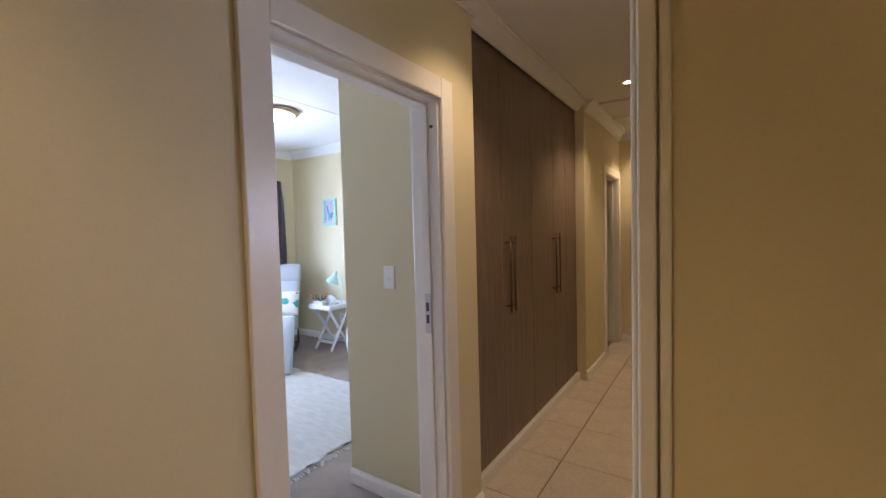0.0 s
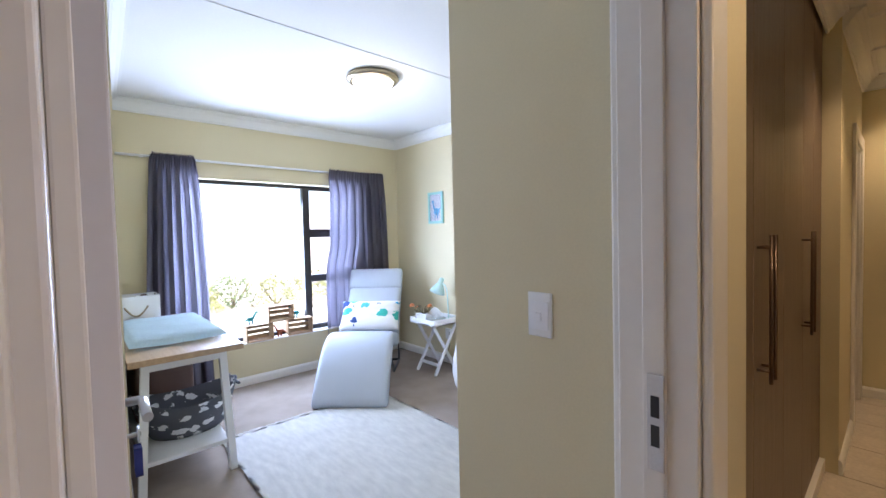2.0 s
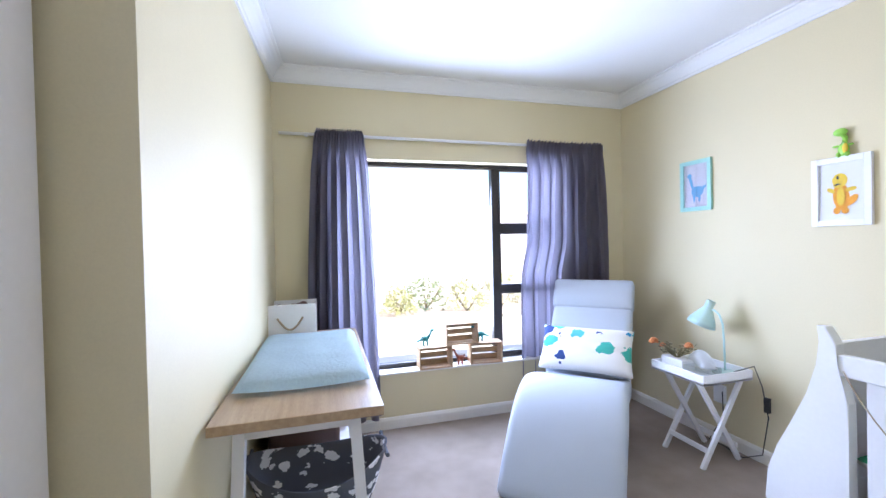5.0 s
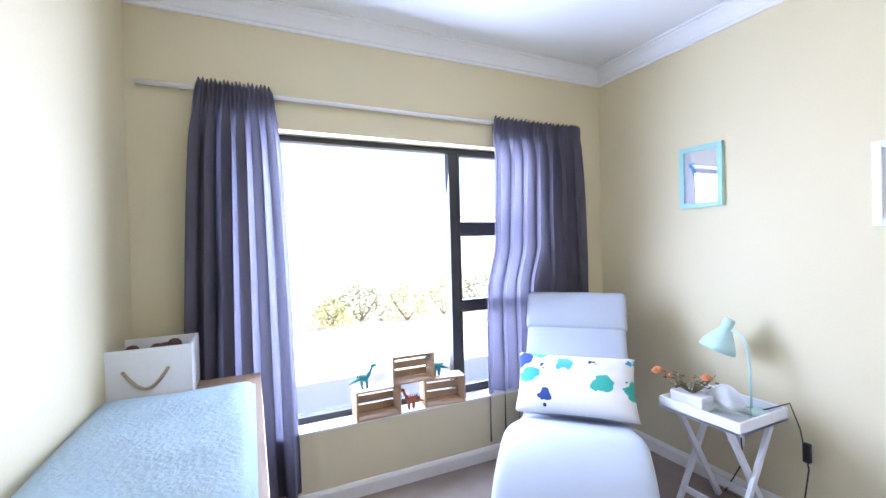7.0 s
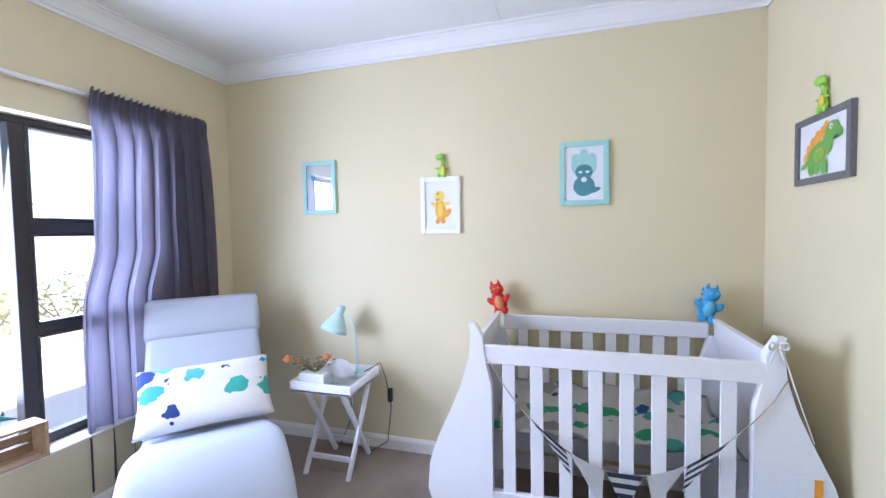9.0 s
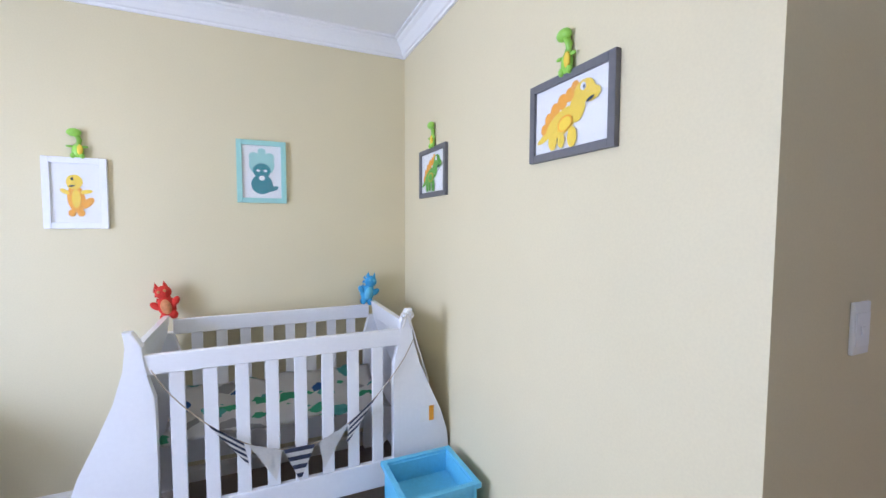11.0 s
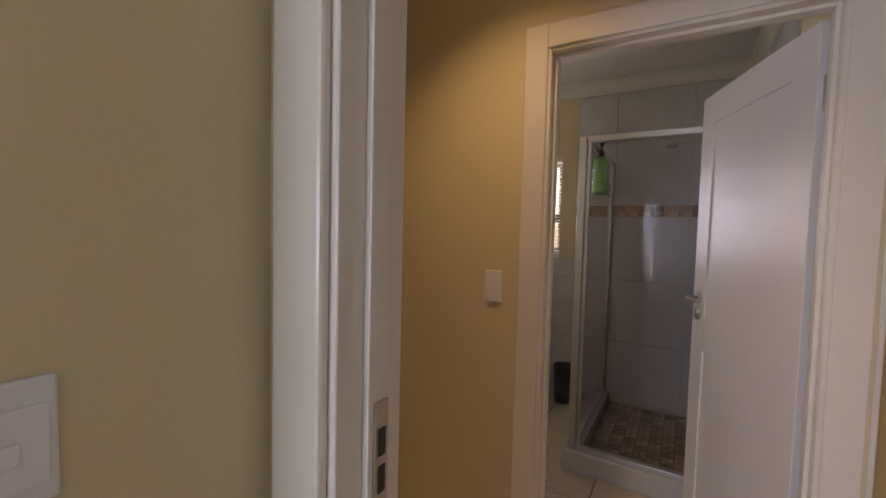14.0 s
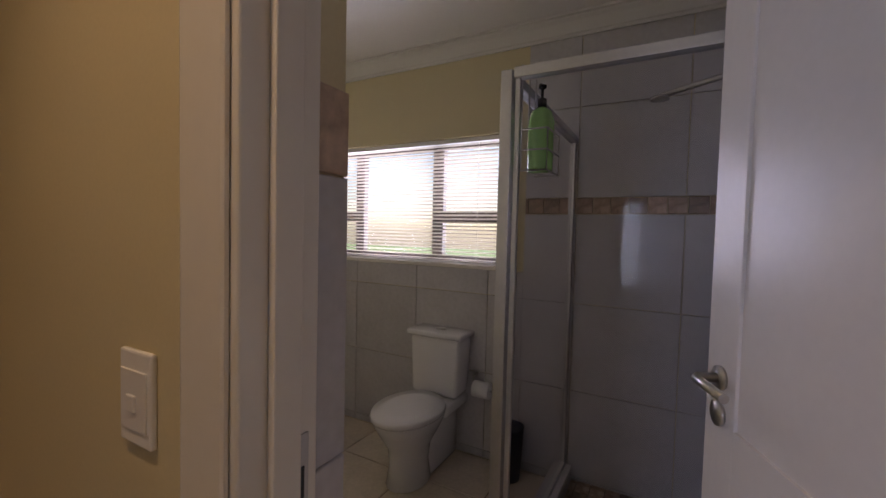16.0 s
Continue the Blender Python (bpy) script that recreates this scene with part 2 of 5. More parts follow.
def add_tube(bm, points, radius, sides=8, mat=0, cap=True):
    """A round bar along a line of points; radius: one number or one per point."""
    pts = [Vector(p) for p in points]
    rad = [radius] * len(pts) if isinstance(radius, (int, float)) else list(radius)
    rings = []
    for i, p in enumerate(pts):
        d = (pts[min(i + 1, len(pts) - 1)] - pts[max(i - 1, 0)]).normalized()
        q = d.to_track_quat('Z', 'Y').to_matrix()
        rings.append([bm.verts.new(p + q @ Vector((math.cos(a) * rad[i], math.sin(a) * rad[i], 0))) for a in [2 * math.pi * k / sides for k in range(sides)]])
    for a, b in zip(rings, rings[1:]):
        for k in range(sides):
            f = bm.faces.new((a[k], a[(k + 1) % sides], b[(k + 1) % sides], b[k]))
            f.material_index, f.smooth = mat, True
    if cap:
        for r in (rings[0], rings[-1]):
            bm.faces.new(r).material_index = mat


def add_lathe(bm, profile, centre=(0, 0, 0), sides=28, mat=0, sx=1.0, sy=1.0, cap=True):
    """Turn (radius, z) points about the upright axis."""
    rings = []
    for r, z in profile:
        rings.append([bm.verts.new((centre[0] + math.cos(a) * r * sx, centre[1] + math.sin(a) * r * sy, centre[2] + z)) for a in [2 * math.pi * k / sides for k in range(sides)]])
    for a, b in zip(rings, rings[1:]):
        for k in range(sides):
            f = bm.faces.new((a[k], a[(k + 1) % sides], b[(k + 1) % sides], b[k]))
            f.material_index, f.smooth = mat, True
    for r, p in ((rings[0], profile[0]), (rings[-1], profile[-1])):
        if cap and p[0] > 0.0005:
            bm.faces.new(r).material_index = mat


def add_prism(bm, outline, depth, m, mat=0, bevel=0.0):
    """An outline in the local xy plane pulled by depth along local z, set by m."""
    a = [bm.verts.new((x, y, 0)) for x, y in outline]
    b = [bm.verts.new((x, y, depth)) for x, y in outline]
    fs = [bm.faces.new(a), bm.faces.new(b[::-1])]
    n = len(a)
    for i in range(n):
        fs.append(bm.faces.new((a[i], b[i], b[(i + 1) % n], a[(i + 1) % n])))
    for f in fs:
        f.material_index = mat
    vs = a + b
    if bevel:
        es = list({e for f in fs[:2] for e in f.edges})
        r = bmesh.ops.bevel(bm, geom=es, offset=bevel, segments=3, affect='EDGES', profile=0.5)
        vs = list({v for v in vs if v.is_valid} | set(r["verts"]))
    bmesh.ops.transform(bm, matrix=m, verts=vs)
    return vs


def add_ball(bm, centre, radii, mat=0, u=14, v=9, m=None):
    r = bmesh.ops.create_uvsphere(bm, u_segments=u, v_segments=v, radius=1)
    t = Matrix.Translation(centre) @ (m or Matrix()) @ Matrix.Diagonal((*radii, 1))
    bmesh.ops.transform(bm, matrix=t, verts=r["verts"])
    for f in {f for w in r["verts"] for f in w.link_faces}:
        f.material_index, f.smooth = mat, True


def empty(name, label, category, m=None, group="", kind=""):
    ob = new(name)
    ob.empty_display_size = 0.1
    ob.matrix_world = m or Matrix()
    return tagged(ob, label, category, group, kind)


def part(parent, name, me, label=""):
    ob = new(name, me)
    ob.parent = parent
    return tagged(ob, label)


def boxes(name, mat, items, label="", category="", kind="structure", bevel=0.0):
    bm = bmesh.new()
    for lo, hi in items:
        add_box(bm, lo, hi, bevel)
    return tagged(new(name, mesh(name, bm, mat)), label, category, kind=kind)


# ---- structure ----
H = 2.62
XW = -5.0            # window wall, inner face
YR = 5.0             # bedroom wall behind the cot
XB = -1.67           # bedroom wall backing the passage cupboard
YP = 2.828           # wall of the bedroom's entry
BX = 2.12            # bathroom outer wall
BY0, BY1 = 1.925, 4.9
boxes("wall_bedroom_window", WALL, [((XW - 0.22, 1.2, -0.05), (XW, 2.55, H)), ((XW - 0.22, 4.45, -0.05), (XW, 5.2, H)), ((XW - 0.22, 2.55, -0.05), (XW, 4.45, 0.40)), ((XW - 0.22, 2.55, 2.01), (XW, 4.45, H))], "cream painted outside wall with a wide window opening", "wall")
boxes("wall_bedroom_cot", WALL, [((XW, YR, 0), (XB + 0.1, YR + 0.12, H))], "cream painted bedroom wall behind the white cot", "wall")
boxes("wall_bedroom_pictures", WALL, [((XB, YP, 0), (XB + 0.1, YR, H)), ((XB + 0.1, YP, 0), (-1.06, YP + 0.1, H))], "cream painted wall stepping back to the bedroom door", "wall")
bm = bmesh.new()
add_prism(bm, [(-3.06, 1.15), (-3.06, 2.055), (XW, 2.135), (XW, 1.15)], H, Matrix())
tagged(new("wall_bedroom_table", mesh("wall_bedroom_table", bm, WALL)), "cream painted wall beside the changing table and wardrobe", "wall", kind="structure")
boxes("wall_wardrobe_back", WALL, [((-3.06, 1.15, 0), (-1.06, 1.25, H))], "plain wall behind the built-in wardrobe", "wall")
DY0, DY1, DH = 1.865, 2.715, 2.04
boxes("wall_passage_west", WALL, [((-1.06, -0.6, 0), (-0.92, DY0, H)), ((-1.06, DY1, 0), (-0.92, 3.025, H)), ((-1.06, DY0, DH), (-0.92, DY1, H)), ((-1.06, 5.12, 0), (-0.92, 5.95, H)), ((-1.06, 5.95, DH), (-0.92, 6.65, H)), ((-1.06, 6.65, 0), (-0.92, 6.78, H))], "cream painted passage wall with the bedroom doorway", "wall")
EY0, EY1, EH = 1.97, 2.763, 2.06
boxes("wall_passage_east", WALL, [((0, 1.886, 0), (0.11, EY0, H)), ((0, EY1, 0), (0.11, 2.84, H)), ((0, 2.84, 0), (0.15, 5.75, H)), ((0, EY0, EH), (0.11, EY1, H)), ((0, 5.75, DH), (0.15, 6.55, H)), ((0, 6.55, 0), (0.15, 6.78, H))], "cream painted passage wall with the bathroom doorway", "wall")
boxes("wall_passage_end", WALL, [((-1.06, 6.78, 0), (0.15, 6.9, H))], "cream painted end wall of the passage", "wall")
boxes("wall_hall", WALL, [((0.11, 1.886, 0), (BX, 1.922, H)), ((1.6, -0.6, 0), (1.7, 1.886, H)), ((-1.06, -0.7, 0), (1.7, -0.6, H))], "cream painted hall walls beside the bathroom", "wall")
WY0, WY1, WZ0, WZ1 = 3.25, 4.75, 1.215, 2.035
boxes("wall_bathroom_window", WALL, [((BX, 1.82, -0.05), (BX + 0.2, WY0, H)), ((BX, WY1, -0.05), (BX + 0.2, 5.02, H)), ((BX, WY0, -0.05), (BX + 0.2, WY1, WZ0)), ((BX, WY0, WZ1), (BX + 0.2, WY1, H))], "bathroom outside wall painted cream above the tiles", "wall")
boxes("wall_bathroom_side", WALL, [((0.15, BY1, 0), (BX, BY1 + 0.12, H))], "cream bathroom side wall", "wall")
boxes("wall_bathroom_pier", WALL, [((0.15, 2.84, 0), (0.26, 2.94, H))], "short cream wall pier beside the bathroom door", "wall")
boxes("wall_far_room", WALL, [((-2.3, 5.12, 0), (-1.57, 5.16, H)), ((-2.4, 5.12, 0), (-2.3, 7.6, H)), ((-2.3, 7.5, 0), (-1.06, 7.6, H)), ((0.95, 5.2, 0), (1.05, 7.0, H)), ((0.15, 5.12, 0), (1.05, 5.2, H)), ((0.15, 6.9, 0), (1.05, 7.0, H)), ((-1.06, 6.9, 0), (-0.96, 7.5, H))], "plain cream walls of the rooms off the passage", "wall")
boxes("ceiling_bedroom", CEIL, [((XW - 0.22, 1.15, H), (-1.06, 5.2, H + 0.1))], "white ceiling board with a thin joint", "ceiling")
boxes("ceiling_passage", CEIL, [((-1.06, -0.7, H), (0.15, 7.0, H + 0.1)), ((0.15, -0.7, H), (1.7, 1.9, H + 0.1)), ((-2.4, 5.2, H), (-1.06, 7.6, H + 0.1)), ((0.15, 5.03, H), (1.1, 7.0, H + 0.1))], "white passage ceiling with downlights", "ceiling")
boxes("ceiling_bathroom", CEIL, [((0.151, 1.9, H), (BX + 0.2, 5.02, H + 0.1))], "white bathroom ceiling", "ceiling")
boxes("ceiling_joint", CEIL, [((-3.03, 2.2, H - 0.004), (-2.99, YR - 0.06, H + 0.001))], "flat cover strip over a ceiling board joint", "ceiling strip")
# unseen slab; its wide overhang keeps the sun off the bathroom blind
boxes("roof", SUN_BLOCK, [((XW - 0.7, -1.0, H + 0.14), (BX + 1.3, 7.8, H + 0.3))], "unseen flat slab over the house, added to block sun and sky", "roof")
boxes("floor_bedroom", CARPET, [((XW, 1.15, -0.1), (-0.99, YR, 0))], "taupe looped carpet floor", "carpet")
boxes("floor_passage", GROUT, [((-0.99, -0.6, -0.1), (0.0, 6.9, -0.006)), ((0.0, -0.6, -0.1), (1.7, 1.9, -0.006)), ((-2.4, 5.1, -0.1), (-0.99, 7.6, -0.006)), ((0.0, 5.13, -0.1), (1.05, 7.0, -0.006))], "tiled passage floor with brown grout joints", "tile floor")
boxes("floor_bathroom", GROUT, [((0.0, 1.9, -0.1), (BX, 4.95, -0.006))], "tiled bathroom floor with dark joints", "tile floor")


def cornice(name, runs):
    """Coved cornice: each run is two ends on a wall face and the way into the room."""
    bm = bmesh.new()
    prof = [(0, 0), (0.0, -0.1), (0.012, -0.1), (0.015, -0.086), (0.024, -0.082), (0.036, -0.062), (0.056, -0.034), (0.074, -0.022), (0.078, -0.014), (0.095, -0.012), (0.095, 0)]
    for a, b, n in runs:
        a, b, n = Vector((*a, H - 0.001)), Vector((*b, H - 0.001)), Vector((*n, 0))
        ra, rb = [[bm.verts.new(p + n * u + Vector((0, 0, w))) for u, w in prof] for p in (a, b)]
        for i in range(len(prof)):
            j = (i + 1) % len(prof)
            bm.faces.new((ra[i], ra[j], rb[j], rb[i]))
        bm.faces.new(ra), bm.faces.new(rb)
    return tagged(new(name, mesh(name, bm, CEIL)), "white coved plaster cornice along the ceiling", "cornice", kind="structure")


cornice("cornice_bedroom", [((XW, 2.13), (XW, YR), (1, 0)), ((XW, YR), (XB, YR), (0, -1)), ((XB, YP), (XB, YR), (-1, 0)), ((XW, 2.135), (-3.06, 2.055), (0.04, 1)), ((XB, YP), (-1.06, YP), (0, -1))])
cornice("cornice_passage", [((-0.92, -0.6), (-0.92, 3.05), (1, 0)), ((-0.985, 3.05), (-0.985, 5.12), (1, 0)), ((-0.92, 5.12), (-0.92, 6.78), (1, 0)), ((0, 1.886), (0, 6.78), (-1, 0)), ((-0.92, 6.78), (0, 6.78), (0, -1)), ((0.06, 1.886), (1.6, 1.886), (0, -1))])
cornice("cornice_bathroom", [((BX, 1.92), (BX, BY1), (-1, 0)), ((0.15, 1.92), (BX, 1.92), (0, 1)), ((0.15, BY1), (BX, BY1), (0, -1))])


def skirting(name, runs, h=0.085):
    bm = bmesh.new()
    for (x0, y0), (x1, y1) in runs:
        d = Vector((x1 - x0, y1 - y0, 0))
        m = Matrix.Translation((x0, y0, 0)) @ Matrix.Rotation(math.atan2(d.y, d.x), 4, 'Z')
        prof = [(0, 0), (0.018, 0), (0.018, h - 0.02), (0.012, h - 0.006), (0.006, h), (0, h)]
        r = [[bm.verts.new(m @ Vector((s, u, w))) for u, w in prof] for s in (0, d.length)]
        for i in range(len(prof)):
            j = (i + 1) % len(prof)
            bm.faces.new((r[0][i], r[0][j], r[1][j], r[1][i]))
        bm.faces.new(r[0]), bm.faces.new(r[1])
    return tagged(new(name, mesh(name, bm, TRIM)), "white moulded skirting board along the floor", "skirting", kind="structure")


skirting("baseboard_bedroom", [((XW, YR), (XW, 2.135)), ((XB, YR), (XW, YR)), ((XB, YP), (XB, YR)), ((-1.09, YP), (XB, YP)), ((XW, 2.135), (-3.06, 2.055))])
skirting("baseboard_passage", [((-0.92, 1.78), (-0.92, -0.6)), ((-0.92, 3.025), (-0.92, 2.8)), ((-0.92, 5.87), (-0.92, 5.12)), ((0, 6.78), (-0.92, 6.78)), ((0, 2.85), (0, 5.67)), ((1.6, 1.886), (0.06, 1.886))])


def door_frame(name, x0, x1, y0, y1, h, w=0.085, sides=(1, 1), proud=0.02):
    """Lining and casing of a doorway in a wall of constant x."""
    bm = bmesh.new()
    t = 0.02
    add_box(bm, (x0 - 0.001, y0, 0), (x1 + 0.001, y0 + t, h), 0.003)
    add_box(bm, (x0 - 0.001, y1 - t, 0), (x1 + 0.001, y1, h), 0.003)
    add_box(bm, (x0 - 0.001, y0 + t, h - t), (x1 + 0.001, y1 - t, h), 0.003)
    xm = (x0 + x1) / 2
    add_box(bm, (xm - 0.02, y0 + t, 0), (xm + 0.02, y0 + t + 0.012, h - t), 0.002)
    add_box(bm, (xm - 0.02, y1 - t - 0.012, 0), (xm + 0.02, y1 - t, h - t), 0.002)
    add_box(bm, (xm - 0.02, y0 + t + 0.012, h - t - 0.012), (xm + 0.02, y1 - t - 0.012, h - t), 0.002)
    for on, xa, xb in ((sides[0], x0 - proud, x0 - 0.001), (sides[1], x1 + 0.001, x1 + proud)):
        if on:
            add_box(bm, (xa, y0 - w, 0), (xb, y0 + 0.008, h + w), 0.004)
            add_box(bm, (xa, y1 - 0.008, 0), (xb, y1 + w, h + w), 0.006)
            add_box(bm, (xa, y0 + 0.008, h - 0.008), (xb, y1 - 0.008, h + w), 0.006)
    return tagged(new(name, mesh(name, bm, TRIM)), "white painted timber door frame with casing", "door frame", kind="structure")


door_frame("door_frame_bedroom", -1.06, -0.92, DY0, DY1, DH)
door_frame("door_frame_bathroom", 0, 0.11, EY0, EY1, EH, 0.075, (1, 0), 0.009)
door_frame("door_frame_far_west", -1.06, -0.92, 5.95, 6.65, DH)
door_frame("door_frame_far_east", 0, 0.15, 5.75, 6.55, DH)
boxes("trim_hall_corner", TRIM, [((0.004, 1.87, 0), (0.03, 1.885, 2.6)), ((0.034, 1.876, 0), (0.05, 1.885, 2.6))], "white trim at the end of the wall by the bathroom", "trim", bevel=0.004)


def strike(name, m):
    t = empty(name, "steel strike plate let into the door frame", "strike plate", m)
    bm = bmesh.new()
    add_box(bm, (-0.015, -0.002, -0.09), (0.015, 0.0015, 0.09), 0.001)
    part(t, "plate", mesh("plate", bm, CHROME))
    bm = bmesh.new()
    add_box(bm, (-0.007, 0.0016, 0.01), (0.008, 0.003, 0.05))
    add_box(bm, (-0.007, 0.0016, -0.045), (0.008, 0.003, -0.005))
    part(t, "slot", mesh("slot", bm, BLACKP), "dark latch slots")
    return t


strike("strike_plate", pose(-0.985, DY1 - 0.035, 1.08, 0, 0, 180))
strike("strike_plate", pose(0.08, EY1 - 0.021, 1.08, 0, 0, 180))
bm = bmesh.new()
add_lathe(bm, [(0.0, -0.004), (0.008, -0.004), (0.007, 0.003), (0.0, 0.005)], sides=12)
bmesh.ops.transform(bm, matrix=pose(-0.95, DY1 - 0.024, 1.915, 90), verts=bm.verts)
tagged(new("buffer_stud", mesh("buffer_stud", bm, BLACKP, smooth=True)), "small black rubber buffer on the door frame", "door buffer")


def lever(parent, x, z, side, keys=False):
    """Lever handle on a round rose with an escutcheon below. side: +1 or -1 face of the leaf (local y)."""
    y0 = 0.02 * side
    bm = bmesh.new()
    prof = [(0.0, 0), (0.026, 0), (0.026, 0.008), (0.0, 0.009)]
    for dz in (0, -0.075):
        n = len(bm.verts)
        add_lathe(bm, prof, sides=20)
        bm.verts.ensure_lookup_table()
        bmesh.ops.transform(bm, matrix=Matrix.Translation((x, y0, z + dz)) @ Matrix.Rotation(radians(-90 * side), 4, 'X'), verts=bm.verts[n:])
    add_tube(bm, [(x, y0, z), (x, y0 + 0.048 * side, z), (x - 0.012, y0 + 0.055 * side, z), (x - 0.125, y0 + 0.055 * side, z)], 0.0095, 12)
    if keys:
        add_tube(bm, [(x, y0, z - 0.075), (x, y0 + 0.05 * side, z - 0.075)], 0.005, 8)
        add_box(bm, (x - 0.012, y0 + 0.045 * side - 0.002, z - 0.09), (x + 0.012, y0 + 0.045 * side + 0.002, z - 0.06), 0.002)
    part(parent, "handle", mesh("handle", bm, CHROME), "brushed steel lever handle")
    if keys:
        bm = bmesh.new()
        add_box(bm, (x - 0.014, y0 + 0.04 * side, z - 0.16), (x + 0.014, y0 + 0.046 * side, z - 0.105), 0.004)
        part(parent, "key_tag", mesh("key_tag", bm, material("navy_key_tag", (0.03, 0.04, 0.2), 0.4)), "navy plastic key tag")


def panel_door(name, label, m, width=0.79, grip=1.12, keys=False, lever_side=(1,), tall=2.0):
    t = empty(name, label, "door", m)
    bm = bmesh.new()
    h, th = tall, 0.02
    st = 0.115
    rails = [(0.01, 0.19), (0.90, 1.04), (h - 0.13, h)]
    add_box(bm, (0, -th, 0.01), (st, th, h), 0.002)
    add_box(bm, (width - st, -th, 0.01), (width, th, h), 0.002)
    for a, b in rails:
        add_box(bm, (st, -th, a), (width - st, th, b))
    part(t, "stiles_and_rails", mesh("stiles_and_rails", bm, DOORW))
    for a, b in ((0.19, 0.90), (1.04, h - 0.13)):
        bm = bmesh.new()
        for s in (1, -1):
            r = bmesh.ops.create_grid(bm, x_segments=1, y_segments=1, size=0.5)
            bmesh.ops.transform(bm, matrix=Matrix.Translation((width / 2, s * th, (a + b) / 2)) @ Matrix.Rotation(radians(90), 4, 'X') @ Matrix.Diagonal((width - 2 * st, b - a, 1, 1)), verts=r["verts"])
            f = list({f for v in r["verts"] for f in v.link_faces})
            i1 = bmesh.ops.inset_region(bm, faces=f, thickness=0.022, depth=0)
            for v in f[0].verts:
                v.co.y -= s * 0.016
            i2 = bmesh.ops.inset_region(bm, faces=f, thickness=0.014, depth=0)
            i3 = bmesh.ops.inset_region(bm, faces=f, thickness=0.03, depth=0)
            for v in f[0].verts:
                v.co.y += s * 0.009
        part(t, "panel", mesh("panel", bm, DOORW))
    for s in lever_side:
        lever(t, width - 0.06, grip, s, keys)
    for z in (0.25, 1.83):
        bm = bmesh.new()
        add_box(bm, (-0.028, -0.012, z - 0.05), (0.0, 0.006, z + 0.05), 0.002)
        add_tube(bm, [(-0.006, -0.018, z - 0.05), (-0.006, -0.018, z + 0.05)], 0.006, 8)
        part(t, "hinge", mesh("hinge", bm, CHROME), "steel butt hinge")
    return t


panel_door("door_bathroom", "white two-panel door standing open into the bathroom", pose(0.135, 1.992, 0, 0, 0, 20.5), 0.745, 1.13, tall=2.035)
panel_door("door_bedroom", "white panel door standing open against the wardrobe", pose(-1.065, 1.897, 0, 0, 0, 178.2), 0.80, 1.09, True, (-1,))
panel_door("door_far_room", "white panel door standing open at the passage end", pose(0.13, 5.78, 0, 0, 0, 35), 0.75)

# ---- bedroom window, curtains ----
WX = -5.14
win = empty("window_bedroom", "black aluminium window with a fixed pane and stacked casements", "window", kind="structure")
bm = bmesh.new()
fr = [(2.55, 0.40, 2.6, 2.01), (4.40, 0.40, 4.45, 2.01), (2.6, 0.40, 4.4, 0.45), (2.6, 1.98, 4.4, 2.01), (3.805, 0.45, 3.868, 1.98)]
for a, b, c, d in fr:
    add_box(bm, (WX - 0.03, a, b), (WX + 0.03, c, d), 0.004)
part(win, "frame", mesh("frame", bm, BLACKM))
for z0, z1 in ((0.45, 0.96), (1.01, 1.455), (1.52, 1.98)):
    bm = bmesh.new()
    for a, b, c, d in ((3.865, z0, 3.882, z1), (4.383, z0, 4.40, z1), (3.882, z0, 4.383, z0 + 0.015), (3.882, z1 - 0.015, 4.383, z1)):
        add_box(bm, (WX - 0.02, a, b), (WX + 0.035, c, d), 0.004)
    part(win, "casement", mesh("casement", bm, BLACKM))
for z0, z1 in ((0.96, 1.01), (1.455, 1.52)):
    bm = bmesh.new()
    add_box(bm, (WX - 0.03, 3.865, z0), (WX + 0.03, 4.40, z1), 0.004)
    part(win, "transom", mesh("transom", bm, BLACKM))
for y0, z0, y1, z1 in ((2.6, 0.45, 3.805, 1.98), (3.882, 0.465, 4.383, 0.945), (3.882, 1.025, 4.383, 1.44), (3.882, 1.535, 4.383, 1.965)):
    bm = bmesh.new()
    add_box(bm, (WX - 0.003, y0, z0), (WX + 0.003, y1, z1))
    p = part(win, "pane", mesh("pane", bm, PANE), "clear glass pane")
    p.visible_shadow = False
boxes("sill_bedroom", TRIM, [((WX + 0.03, 2.55, 0.401), (XW + 0.012, 4.45, 0.415))], "white painted window sill", "window sill", bevel=0.003)


